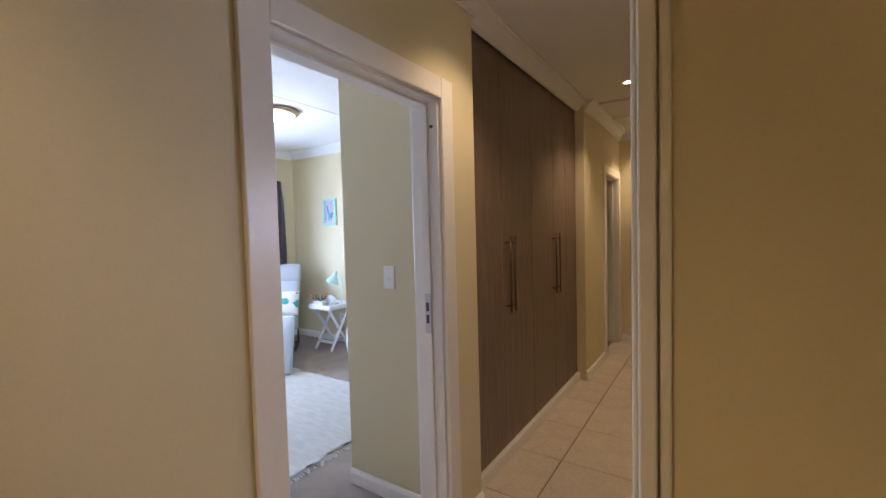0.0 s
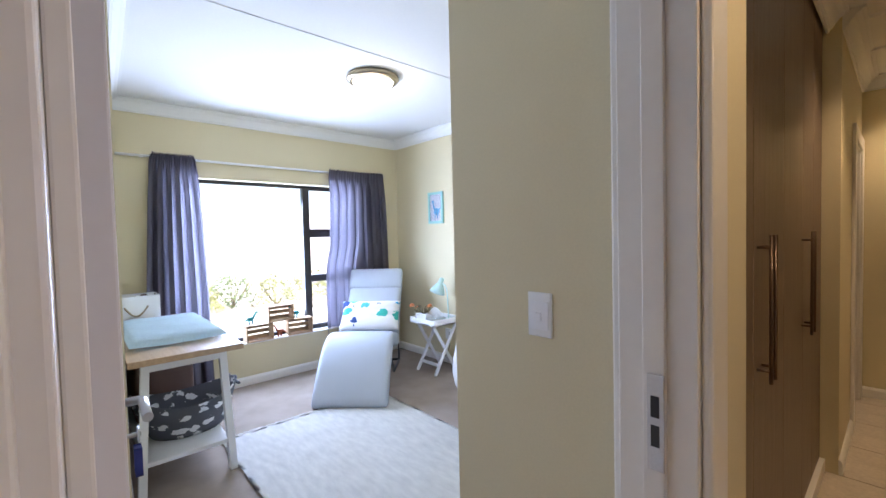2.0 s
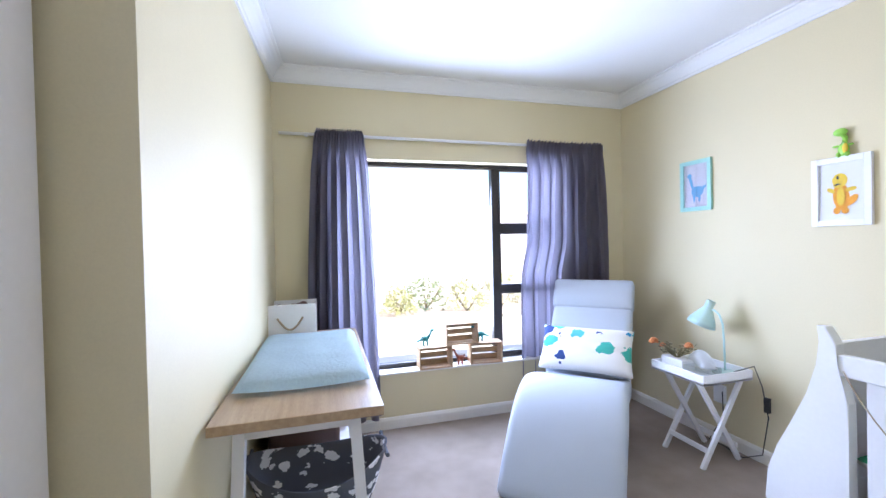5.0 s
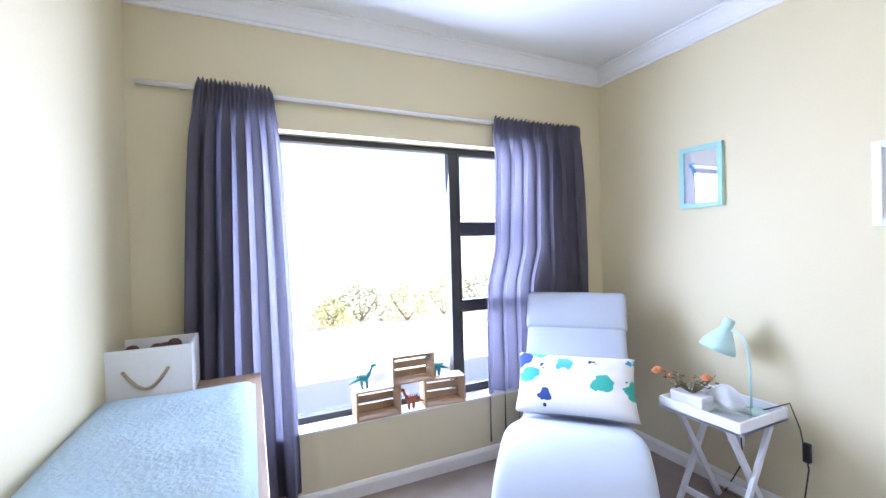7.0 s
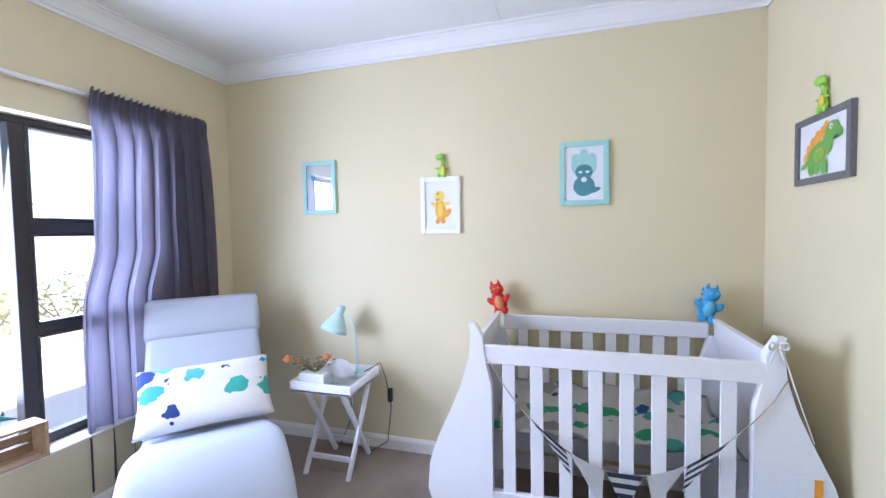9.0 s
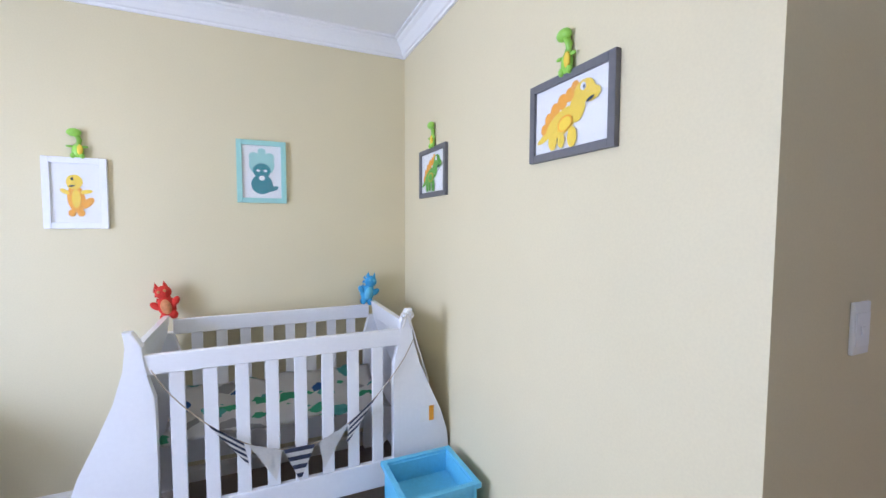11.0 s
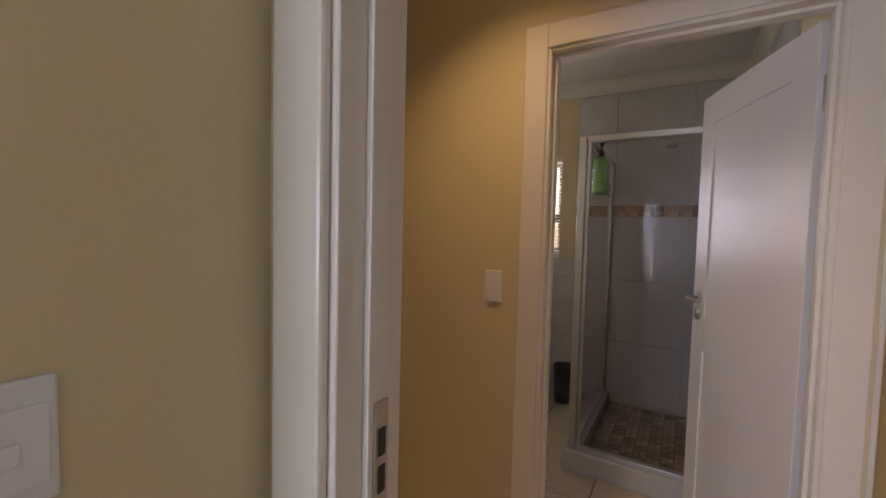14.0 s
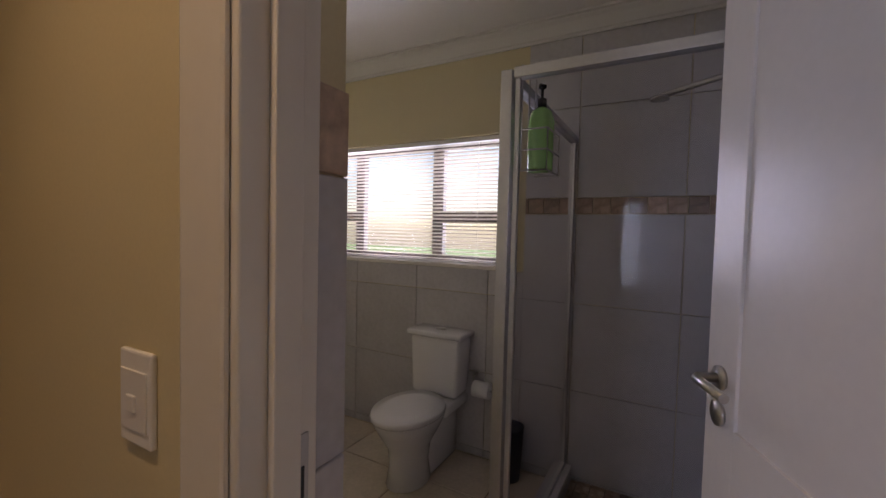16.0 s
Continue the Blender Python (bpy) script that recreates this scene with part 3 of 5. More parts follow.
def curtain(name, y0, y1, y0b, y1b, folds, seed, cx=-4.93, deep=1.0, push=0.0):
    """A gathered curtain: a frilled heading tape over deep uneven folds that open out downwards."""
    t = empty(name, "dark grey gathered curtain hanging from the white rod", "curtain", Matrix(), "pair of curtains")
    rnd = random.Random(seed)
    bm = bmesh.new()
    n, rows = folds * 16, 44
    ph = [rnd.uniform(-1.1, 1.1) for _ in range(folds + 2)]
    big = [rnd.uniform(0.55, 1.35) for _ in range(folds + 2)]
    top, drop = 2.192, 2.08
    grid = []
    for r in range(rows + 1):
        v = (r / rows) ** 1.25
        z = top - v * drop
        row = []
        for i in range(n + 1):
            u = i / n
            a, b = y0 + (y0b - y0) * v ** 0.5, y1 + (y1b - y1) * v ** 0.5
            k = u * folds
            f, c = k % 1, int(k)
            wob = ph[c] * (1 - f) + ph[c + 1] * f
            size = big[c] * (1 - f) + big[c + 1] * f
            loose = min(1, max(0, (v - 0.035) / 0.09))
            frill = 0.013 * math.sin(6 * math.pi * k + 2 * wob) * (1 - loose)
            fold = (0.012 + 0.032 * loose) * size * deep
            x = cx + frill + fold * math.sin(2 * math.pi * k + wob * (0.3 + 1.3 * v)) + 0.010 * math.sin(7 * v + 5 * u) * loose
            x += 0.006 * noise.noise(Vector((u * 9, v * 7, seed))) * loose
            if 0.03 < v < 0.055:
                x -= 0.006
            y = a + (b - a) * u + 0.014 * math.cos(4 * math.pi * k + wob) * loose
            if push:
                x -= push * min(1, max(0, (1.35 - z) / 0.25)) * min(1, max(0, (4.47 - y) / 0.06))
            row.append(bm.verts.new((x, y, z + (0.008 * math.sin(6 * math.pi * k + wob) if r == 0 else 0))))
        grid.append(row)
    for r in range(rows):
        for i in range(n):
            f = bm.faces.new((grid[r][i], grid[r][i + 1], grid[r + 1][i + 1], grid[r + 1][i]))
            f.smooth = True
    bmesh.ops.solidify(bm, geom=bm.faces[:], thickness=0.003)
    part(t, "cloth", mesh("cloth", bm, CURTAIN))
    return t


curtain("curtain", 2.43, 2.745, 2.31, 2.835, 6, 3)
curtain("curtain", 4.055, 4.765, 3.99, 4.80, 7, 5, -4.945, 0.75, 0.085)
rod = empty("curtain_rod", "slim white curtain rod across the window wall", "curtain rod")
bm = bmesh.new()
add_tube(bm, [(-4.978, 2.18, 2.165), (-4.978, 4.79, 2.16)], 0.0115, 12)
part(rod, "pole", mesh("pole", bm, WHITE))
for y in (2.36, 4.78):
    bm = bmesh.new()
    add_box(bm, (XW, y - 0.012, 2.15), (-4.968, y + 0.012, 2.175), 0.003)
    part(rod, "bracket", mesh("bracket", bm, WHITE))

# ---- garden ----
# pale colour stands in for ground bleached white by sun glare
boxes("bleached_ground", material("glare_pale_ground", (0.72, 0.69, 0.62), 0.9, vary=0.1, scale=2, grain=40, bump=0.2), [((-10.2, -8, -0.25), (-5.25, 14, -0.24))], "ground outside the window, coloured pale for sun glare", "paving")
boxes("lawn_patch", GRASS, [((-9.6, 1.2, -0.24), (-8.2, 2.7, -0.225))], "small green lawn patch in the pale ground", "lawn")
gr = boxes("ground", GRASS, [((-60, -50, -0.35), (40, 55, -0.25))], "sunlit lawn outside the house", "lawn")
boxes("wall_garden", GWALL, [((-12.3, -14, -0.25), (-12.1, 22, 2.1)), ((-12.34, -14, 2.1), (-12.06, 22, 2.17))], "pinkish rendered garden boundary wall", "garden wall")
boxes("flower_bed", SOIL, [((-12.05, -4, -0.25), (-10.3, 14, -0.2))], "narrow planted bed below the garden wall", "flower bed")


def shrub(name, m, size, mat, seed, label):
    rnd = random.Random(seed)
    t = empty(name, label, "shrub", m, "garden shrubs")
    bm = bmesh.new()
    for k in range(7):
        a = rnd.uniform(0, 6.28)
        add_tube(bm, [(0, 0, 0), (0.3 * size * math.cos(a), 0.3 * size * math.sin(a), 0.4 * size), (0.5 * size * math.cos(a), 0.5 * size * math.sin(a), 0.75 * size)], [0.02, 0.012, 0.004], 5)
    part(t, "stems", mesh("stems", bm, STALK))
    bm = bmesh.new()
    for k in range(520):
        a, r, h = rnd.uniform(0, 6.28), rnd.random() ** 0.5, rnd.random()
        p = Vector((math.cos(a) * r * 0.62 * size * (1 - 0.35 * h), math.sin(a) * r * 0.62 * size * (1 - 0.35 * h), 0.08 + h * 0.85 * size * (1 - 0.4 * r * r)))
        q = Euler((rnd.uniform(0, 6), rnd.uniform(0, 6), rnd.uniform(0, 6))).to_matrix()
        s = rnd.uniform(0.03, 0.075)
        vs = [bm.verts.new(p + q @ Vector(c)) for c in ((-s * 0.35, 0, 0), (0, -s, 0.1 * s), (s * 0.35, 0, 0), (0, s, 0.1 * s))]
        bm.faces.new(vs)
    tagged(part(t, "leaves", mesh("leaves", bm, mat)), kind="stuff")


for i, (sx, sy, ss, sm) in enumerate([(-11.3, 6.6, 1.0, LEAFY), (-11.0, 5.6, 0.9, LEAFY), (-11.4, 4.7, 1.0, LEAF), (-11.0, 4.0, 0.75, LEAFY), (-11.5, 7.8, 1.2, LEAF)]):
    shrub("garden_shrub", pose(sx, sy, -0.2), ss, sm, 20 + i, "leafy sunlit shrub in the garden bed")

# ---- passage: cupboard, hatch, lights, switches ----
cup = empty("passage_cupboard", "built-in grey-brown wood laminate cupboard along the passage", "cupboard")
bm = bmesh.new()
add_box(bm, (-1.55, 3.03, 0.0), (-1.03, 5.115, 2.6))
part(cup, "carcass", mesh("carcass", bm, WOOD))
bm = bmesh.new()
add_box(bm, (-1.03, 3.03, 0.0), (-0.975, 5.115, 0.075), 0.003)
part(cup, "plinth", mesh("plinth", bm, TRIM), "cream plinth strip at the floor")
edges = [3.03, 3.5, 4.0, 4.47, 4.79, 5.113]
for i, (a, b) in enumerate(zip(edges, edges[1:])):
    bm = bmesh.new()
    add_box(bm, (-1.02, a + 0.002, 0.08), (-1.0, b - 0.002, 2.595), 0.002)
    part(cup, "door", mesh("door", bm, WOOD))
for y in (3.545, 3.61, 4.425, 4.515):
    bm = bmesh.new()
    add_tube(bm, [(-0.962, y, 0.93), (-0.962, y, 1.41)], 0.006, 10)
    for z in (0.97, 1.37):
        add_tube(bm, [(-0.999, y, z), (-0.962, y, z)], 0.005, 8)
    part(cup, "handle", mesh("handle", bm, BRONZE), "long dark bronze bar handle")
hatch = empty("ceiling_hatch", "white square loft hatch in the passage ceiling", "ceiling hatch")
bm = bmesh.new()
for lo, hi in (((-0.88, 5.30), (-0.84, 5.98)), ((-0.16, 5.30), (-0.12, 5.98)), ((-0.84, 5.30), (-0.16, 5.34)), ((-0.84, 5.94), (-0.16, 5.98))):
    add_box(bm, (*lo, H - 0.022), (*hi, H + 0.001), 0.004)
part(hatch, "frame", mesh("frame", bm, CEIL))
bm = bmesh.new()
add_box(bm, (-0.835, 5.345, H - 0.006), (-0.165, 5.935, H + 0.001))
part(hatch, "panel", mesh("panel", bm, CEIL))
# the hall fitting only goes with its added lamp
for dx, dy in DOWNLIGHTS:
    t = empty("downlight", "small recessed warm white ceiling downlight, lit; the hall one is added", "downlight", pose(dx, dy, H), "passage downlights")
    bm = bmesh.new()
    add_lathe(bm, [(0.03, -0.001), (0.044, -0.001), (0.042, -0.008), (0.03, -0.009), (0.03, -0.001)], cap=False)
    part(t, "ring", mesh("ring", bm, WHITE, smooth=True))
    bm = bmesh.new()
    add_lathe(bm, [(0.0, -0.006), (0.0295, -0.005), (0.0295, -0.001)])
    part(t, "bulb", mesh("bulb", bm, BULB, smooth=True), "glowing bulb face")


def switch(m, label):
    t = empty("light_switch", label, "light switch", m, "light switches")
    bm = bmesh.new()
    add_box(bm, (-0.037, -0.009, -0.06), (0.037, 0, 0.06), 0.003)
    part(t, "plate", mesh("plate", bm, PAPER))
    bm = bmesh.new()
    add_box(bm, (-0.03, -0.0115, -0.04), (0.03, -0.0088, 0.036), 0.001)
    add_box(bm, (-0.011, -0.015, -0.016), (0.009, -0.011, 0.006), 0.002)
    part(t, "rocker", mesh("rocker", bm, WHITE))


switch(pose(-1.335, YP, 1.215), "white single light switch on the cream bedroom wall")
switch(pose(0, 2.935, 1.205, 0, 0, -90), "white single light switch beside the bathroom door")

# ---- bedroom: wardrobe, ceiling light ----
wr = empty("wardrobe", "built-in white wardrobe with tall plain doors", "wardrobe")
bm = bmesh.new()
add_box(bm, (-3.055, 1.26, 0.0), (-1.12, 1.845, H - 0.003))
part(wr, "carcass", mesh("carcass", bm, WHITE))
seams = [-3.04, -2.575, -2.07, -1.58, -1.13]
for a, b in zip(seams, seams[1:]):
    bm = bmesh.new()
    add_box(bm, (a + 0.002, 1.848, 0.07), (b - 0.002, 1.868, 2.56), 0.002)
    part(wr, "door", mesh("door", bm, DOORW))
for x in (-2.57, -2.06):
    bm = bmesh.new()
    add_tube(bm, [(x, 1.91, 0.95), (x, 1.91, 1.43)], 0.0065, 10)
    for z in (0.985, 1.395):
        add_tube(bm, [(x, 1.867, z), (x, 1.91, z)], 0.005, 8)
    part(wr, "handle", mesh("handle", bm, CHROME), "long brushed steel bar handle")
cl = empty("ceiling_light", "round glass ceiling light with a brushed metal rim, lit", "ceiling light", pose(-3.33, 3.61, H))
bm = bmesh.new()
add_lathe(bm, [(0.10, -0.001), (0.19, -0.004), (0.195, -0.02), (0.185, -0.034), (0.155, -0.046), (0.148, -0.03)], sides=40)
part(cl, "rim", mesh("rim", bm, material("brass_steel_rim", (0.45, 0.38, 0.27), 0.3, 1.0), smooth=True), "brushed brass-toned rim")
bm = bmesh.new()
add_lathe(bm, [(0.152, -0.038), (0.14, -0.062), (0.11, -0.082), (0.06, -0.096), (0.0, -0.1)], sides=40)
p = part(cl, "shade", mesh("shade", bm, DOME, smooth=True), "frosted glowing glass dome")
p.visible_shadow = False

# ---- changing table and what is on it ----
tab = empty("changing_table", "oak-topped white trestle table along the wall", "table")
bm = bmesh.new()
add_box(bm, (-4.88, 2.085, 0.765), (-3.40, 2.66, 0.80), 0.003)
part(tab, "top", mesh("top", bm, OAK), "oak laminate top")
for x in (-3.52, -4.72):
    bm = bmesh.new()
    for s in (0, 1):
        y0, y1 = ((2.13, 2.17), (2.60, 2.56))[s]
        for xx in ((x - 0.0,) if s < 2 else ()):
            lo = [Vector((xx, y0 - 0.02, 0)), Vector((xx + 0.045, y0 - 0.02, 0)), Vector((xx + 0.045, y0 + 0.02, 0)), Vector((xx, y0 + 0.02, 0))]
            hi = [v + Vector((0, y1 - y0, 0.765)) for v in lo]
            a, b = [bm.verts.new(v) for v in lo], [bm.verts.new(v) for v in hi]
            bm.faces.new(a), bm.faces.new(b)
            for i in range(4):
                bm.faces.new((a[i], a[(i + 1) % 4], b[(i + 1) % 4], b[i]))
    add_box(bm, (x, 2.18, 0.71), (x + 0.04, 2.55, 0.762))
    part(tab, "trestle", mesh("trestle", bm, WHITE), "white painted trestle leg pair")
bm = bmesh.new()
add_box(bm, (-4.72, 2.14, 0.175), (-3.485, 2.585, 0.20), 0.002)
part(tab, "shelf", mesh("shelf", bm, WHITE), "white low shelf")
# changing pad
bm = bmesh.new()
nx, ny = 40, 24
g = []
for i in range(nx + 1):
    row = []
    for j in range(ny + 1):
        u, v = i / nx * 2 - 1, j / ny * 2 - 1
        e = max(0.0, 1 - abs(u) ** 10) * max(0.0, 1 - abs(v) ** 8)
        z = 0.815 + 0.045 * e ** 0.5 + 0.010 * abs(v) ** 2 + 0.006 * noise.noise(Vector((u * 4, v * 3, 1.5))) * e
        row.append(bm.verts.new((-4.13 + u * 0.49, 2.375 + v * 0.26, z)))
    g.append(row)
for i in range(nx):
    for j in range(ny):
        bm.faces.new((g[i][j], g[i + 1][j], g[i + 1][j + 1], g[i][j + 1])).smooth = True
bmesh.ops.solidify(bm, geom=bm.faces[:], thickness=0.016)
pad = tagged(new("changing_pad", mesh("changing_pad", bm, PAD)), "pale blue dimpled changing mat on the oak table", "changing mat")
# storage box with rope handle
bx = empty("storage_box", "white wooden storage box with rope handles on the table", "storage box", pose(-4.78, 2.25, 0.80))
bm = bmesh.new()
w, d, h = 0.125, 0.155, 0.215
for lo, hi in (((-w, -d, 0), (w, d, 0.012)), ((-w, -d, 0.012), (-w + 0.012, d, h)), ((w - 0.012, -d, 0.012), (w, d, h)), ((-w + 0.012, -d, 0.012), (w - 0.012, -d + 0.012, h)), ((-w + 0.012, d - 0.012, 0.012), (w - 0.012, d, h))):
    add_box(bm, lo, hi, 0.002)
part(bx, "body", mesh("body", bm, WHITE))
bm = bmesh.new()
add_tube(bm, [(w + 0.006, -0.075 + 0.15 * k / 10, 0.135 - 0.075 * math.sin(math.pi * k / 10)) for k in range(11)], 0.006, 8)
part(bx, "rope_handle", mesh("rope_handle", bm, ROPE), "twisted tan rope handle")
bm = bmesh.new()
for k in range(7):
    rr = random.Random(k)
    add_ball(bm, (rr.uniform(-0.08, 0.08), rr.uniform(-0.1, 0.1), 0.16 + 0.03 * rr.random()), (0.035, 0.03, 0.03), u=10, v=6)
part(bx, "contents", mesh("contents", bm, BROWN, smooth=True), "dark rolled things inside")
# brown ottoman under the table
bm = bmesh.new()
add_box(bm, (-4.70, 2.17, 0.202), (-4.12, 2.52, 0.66), 0.025)
tagged(new("storage_cube", mesh("storage_cube", bm, BROWN, smooth=True)), "brown leatherette storage cube under the table", "storage cube")
# soft basket
bk = empty("fabric_basket", "dark grey fabric basket printed with white clouds", "basket", pose(-3.83, 2.42, 0.201))
bm = bmesh.new()
prof = [(0.0, 0.004), (0.15, 0.002), (0.165, 0.03), (0.19, 0.12), (0.225, 0.22), (0.22, 0.222), (0.185, 0.12), (0.158, 0.03), (0.0, 0.012)]
add_lathe(bm, prof, sides=40, sx=1.0, sy=1.35)
for v in bm.verts:
    if v.co.z > 0.15:
        v.co.z += 0.05 * (abs(v.co.y) / 0.25) ** 2 - 0.015 + 0.008 * math.sin(9 * v.co.x)
part(bk, "body", mesh("body", bm, CLOUD, smooth=True))
for s in (-1, 1):
    bm = bmesh.new()
    add_tube(bm, [(0.12 * math.cos(math.pi * k / 8), s * 0.29, 0.26 - 0.012 * math.sin(math.pi * k / 8)) for k in range(9)], 0.009, 6)
    part(bk, "handle", mesh("handle", bm, CLOUD))

# ---- rug ----
rug = empty("rug", "ivory woven rug with fringed ends on the carpet", "rug")
bm = bmesh.new()
rx0, rx1, ry0, ry1 = -3.9, -2.0, 2.62, 3.95
n = 40
g = [[bm.verts.new((rx0 + (rx1 - rx0) * i / n + 0.012 * noise.noise(Vector((j * 0.3, 2, 0))), ry0 + (ry1 - ry0) * j / n + 0.012 * noise.noise(Vector((i * 0.3, 0, 0))), 0.013 + 0.004 * noise.noise(Vector((i * 0.5, j * 0.5, 3))))) for j in range(n + 1)] for i in range(n + 1)]
for i in range(n):
    for j in range(n):
        bm.faces.new((g[i][j], g[i + 1][j], g[i + 1][j + 1], g[i][j + 1])).smooth = True
bmesh.ops.solidify(bm, geom=bm.faces[:], thickness=0.009)
part(rug, "weave", mesh("weave", bm, RUG))
bm = bmesh.new()
rr = random.Random(4)
for k in range(150):
    y = ry0 + (ry1 - ry0) * (k + 0.5) / 150
    for x, s in ((rx0, -1), (rx1, 1)):
        e = rr.uniform(0.03, 0.055)
        add_tube(bm, [(x - s * 0.005, y, 0.01), (x + s * e * 0.6, y + rr.uniform(-0.01, 0.01), 0.006), (x + s * e, y + rr.uniform(-0.02, 0.02), 0.004)], 0.0022, 4, cap=False)
tagged(part(rug, "fringe", mesh("fringe", bm, RUG), "loose ivory fringe"), kind="stuff")

# ---- lounge chair ----
DIR = math.degrees(math.atan2(0.692, -0.722))
ch = empty("lounge_chair", "pale grey-blue leather chaise lounge chair by the window", "lounge chair", pose(-3.75, 3.545, 0, 0, 0, DIR))


def slab(parent, name, line, width, thick, bevel=0.03, mat=LEATHER, taper=None):
    """A padded slab with rolled edges that follows a line of (along, height) points."""
    pts = [Vector((a, b)) for a, b in line]
    bm = bmesh.new()
    rings = []

    def ring(c, nrm, half, high):
        row = []
        for k in range(40):
            a = 2 * math.pi * (k + 0.5) / 40
            u, w = math.cos(a), math.sin(a)
            u, w = math.copysign(abs(u) ** 0.16, u), math.copysign(abs(w) ** 0.42, w)
            q = c + nrm * (high * w)
            row.append(bm.verts.new((q.x, half * u, q.y)))
        rings.append(row)

    last = len(pts) - 1
    for i, p in enumerate(pts):
        d = (pts[min(i + 1, last)] - pts[max(0, i - 1)]).normalized()
        nrm = Vector((-d.y, d.x))
        half, c = width / 2 * (taper(p.x) if taper else 1.0), p - nrm * thick / 2
        soft = ((-1.0, 0.35, 0.93), (-0.72, 0.68, 0.965), (-0.3, 0.9, 0.99))
        if i == 0:
            for e, hh, ww in soft:
                ring(c + d * bevel * e, nrm, half * ww, thick / 2 * hh)
        ring(c, nrm, half, thick / 2)
        if i == last:
            for e, hh, ww in reversed(soft):
                ring(c - d * bevel * e, nrm, half * ww, thick / 2 * hh)
    for a, b in zip(rings, rings[1:]):
        for k in range(40):
            bm.faces.new((a[k], a[(k + 1) % 40], b[(k + 1) % 40], b[k])).smooth = True
    bm.faces.new(rings[0]), bm.faces.new(rings[-1])
    return part(parent, name, mesh(name, bm, mat))


curve = []
for k in range(41):
    a = k / 40 * 1.02
    rise = 0.05 + 0.48 * math.sin(min(1, a / 0.56) * math.pi / 2) ** 0.92
    dip = max(0, (a - 0.50) / 0.52)
    curve.append((a, rise - 0.11 * dip * dip * (3 - 2 * dip)))
slab(ch, "seat", curve, 0.64, 0.15, 0.03, taper=lambda x: 1.0 if x < 0.3 else 1.0 - 0.08 * min(1, (x - 0.3) / 0.6))
back = [(0.97 + 0.42 * k / 12 - 0.02 * math.sin(math.pi * k / 12), 0.43 + 0.53 * (k / 12) ** 0.92) for k in range(13)]
slab(ch, "backrest", back, 0.58, 0.13, 0.035)
slab(ch, "headrest", [(1.285, 0.875), (1.312, 0.93), (1.345, 0.99), (1.378, 1.045)], 0.60, 0.10, 0.035)
bm = bmesh.new()
for y in (-0.24, 0.24):
    add_tube(bm, [(0.55, y, 0.40), (0.95, y, 0.015), (1.35, y, 0.015), (1.28, y, 0.62)], 0.014, 8)
add_tube(bm, [(1.35, -0.24, 0.015), (1.35, 0.24, 0.015)], 0.014, 8)
part(ch, "frame", mesh("frame", bm, BLACKP), "dark metal frame under the seat")
# pillow
bm = bmesh.new()
n = 24
tops, bots = [], []
for s, store in ((1, tops), (-1, bots)):
    for i in range(n + 1):
        row = []
        for j in range(n + 1):
            u, v = i / n * 2 - 1, j / n * 2 - 1
            e = (max(0, 1 - u ** 4) * max(0, 1 - v ** 4)) ** 0.5
            pin = 1 - 0.05 * (1 - abs(u * v))
            row.append(bm.verts.new((u * 0.315 * (1 - 0.05 * (1 - v * v)), s * 0.065 * e + 0.008 * noise.noise(Vector((u * 3, v * 3, s))) * e, v * 0.175 * (1 - 0.06 * (1 - u * u)))))
        store.append(row)
for store in (tops, bots):
    for i in range(n):
        for j in range(n):
            bm.faces.new((store[i][j], store[i + 1][j], store[i + 1][j + 1], store[i][j + 1])).smooth = True
bmesh.ops.remove_doubles(bm, verts=bm.verts, dist=0.0005)
pl = tagged(new("pillow", mesh("pillow", bm, CUSHION)), "white pillow printed with blue and green motifs on the chair", "pillow")
pl.matrix_world = ch.matrix_world @ pose(0.985, 0, 0.60, 0, 0, 90) @ pose(0, 0, 0, 40)

# ---- side table ----
st = empty("side_table", "white folding butler tray table beside the lounge chair", "side table")
tx0, tx1, ty0, ty1, tz = -4.19, -3.795, 4.545, 4.92, 0.515
bm = bmesh.new()
add_box(bm, (tx0, ty0, tz), (tx1, ty1, tz + 0.012))
part(st, "tray_base", mesh("tray_base", bm, WHITE))
for lo, hi in (((tx0, ty0, tz), (tx1, ty0 + 0.012, tz + 0.06)), ((tx0, ty1 - 0.012, tz), (tx1, ty1, tz + 0.06)), ((tx0, ty0 + 0.012, tz), (tx0 + 0.012, ty1 - 0.012, tz + 0.06)), ((tx1 - 0.012, ty0 + 0.012, tz), (tx1, ty1 - 0.012, tz + 0.06))):
    bm = bmesh.new()
    add_box(bm, lo, hi, 0.002)
    part(st, "tray_side", mesh("tray_side", bm, WHITE))
for x, s in ((tx0 + 0.045, 1), (tx1 - 0.065, 1), (tx0 + 0.068, -1), (tx1 - 0.088, -1)):
    bm = bmesh.new()
    ya, yb = (4.59, 4.90) if s > 0 else (4.90, 4.59)
    d = Vector((0, yb - ya, tz))
    m = Matrix.Translation((x, ya, 0)) @ Matrix.Rotation(math.atan2(-d.y, d.z), 4, 'X')
    add_box(bm, (0, -0.015, 0.0), (0.02, 0.015, d.length), 0.002, 0, m)
    part(st, "leg", mesh("leg", bm, WHITE))
for y, z in ((4.635, 0.10), (4.862, 0.10)):
    bm = bmesh.new()
    add_box(bm, (tx0 + 0.06, y - 0.008, z - 0.015), (tx1 - 0.06, y + 0.008, z + 0.015), 0.002)
    part(st, "stretcher", mesh("stretcher", bm, WHITE))
TT = tz + 0.012
dl = empty("desk_lamp", "pale mint metal desk lamp with a bent slim arm", "desk lamp", pose(-3.915, 4.85, TT))
bm = bmesh.new()
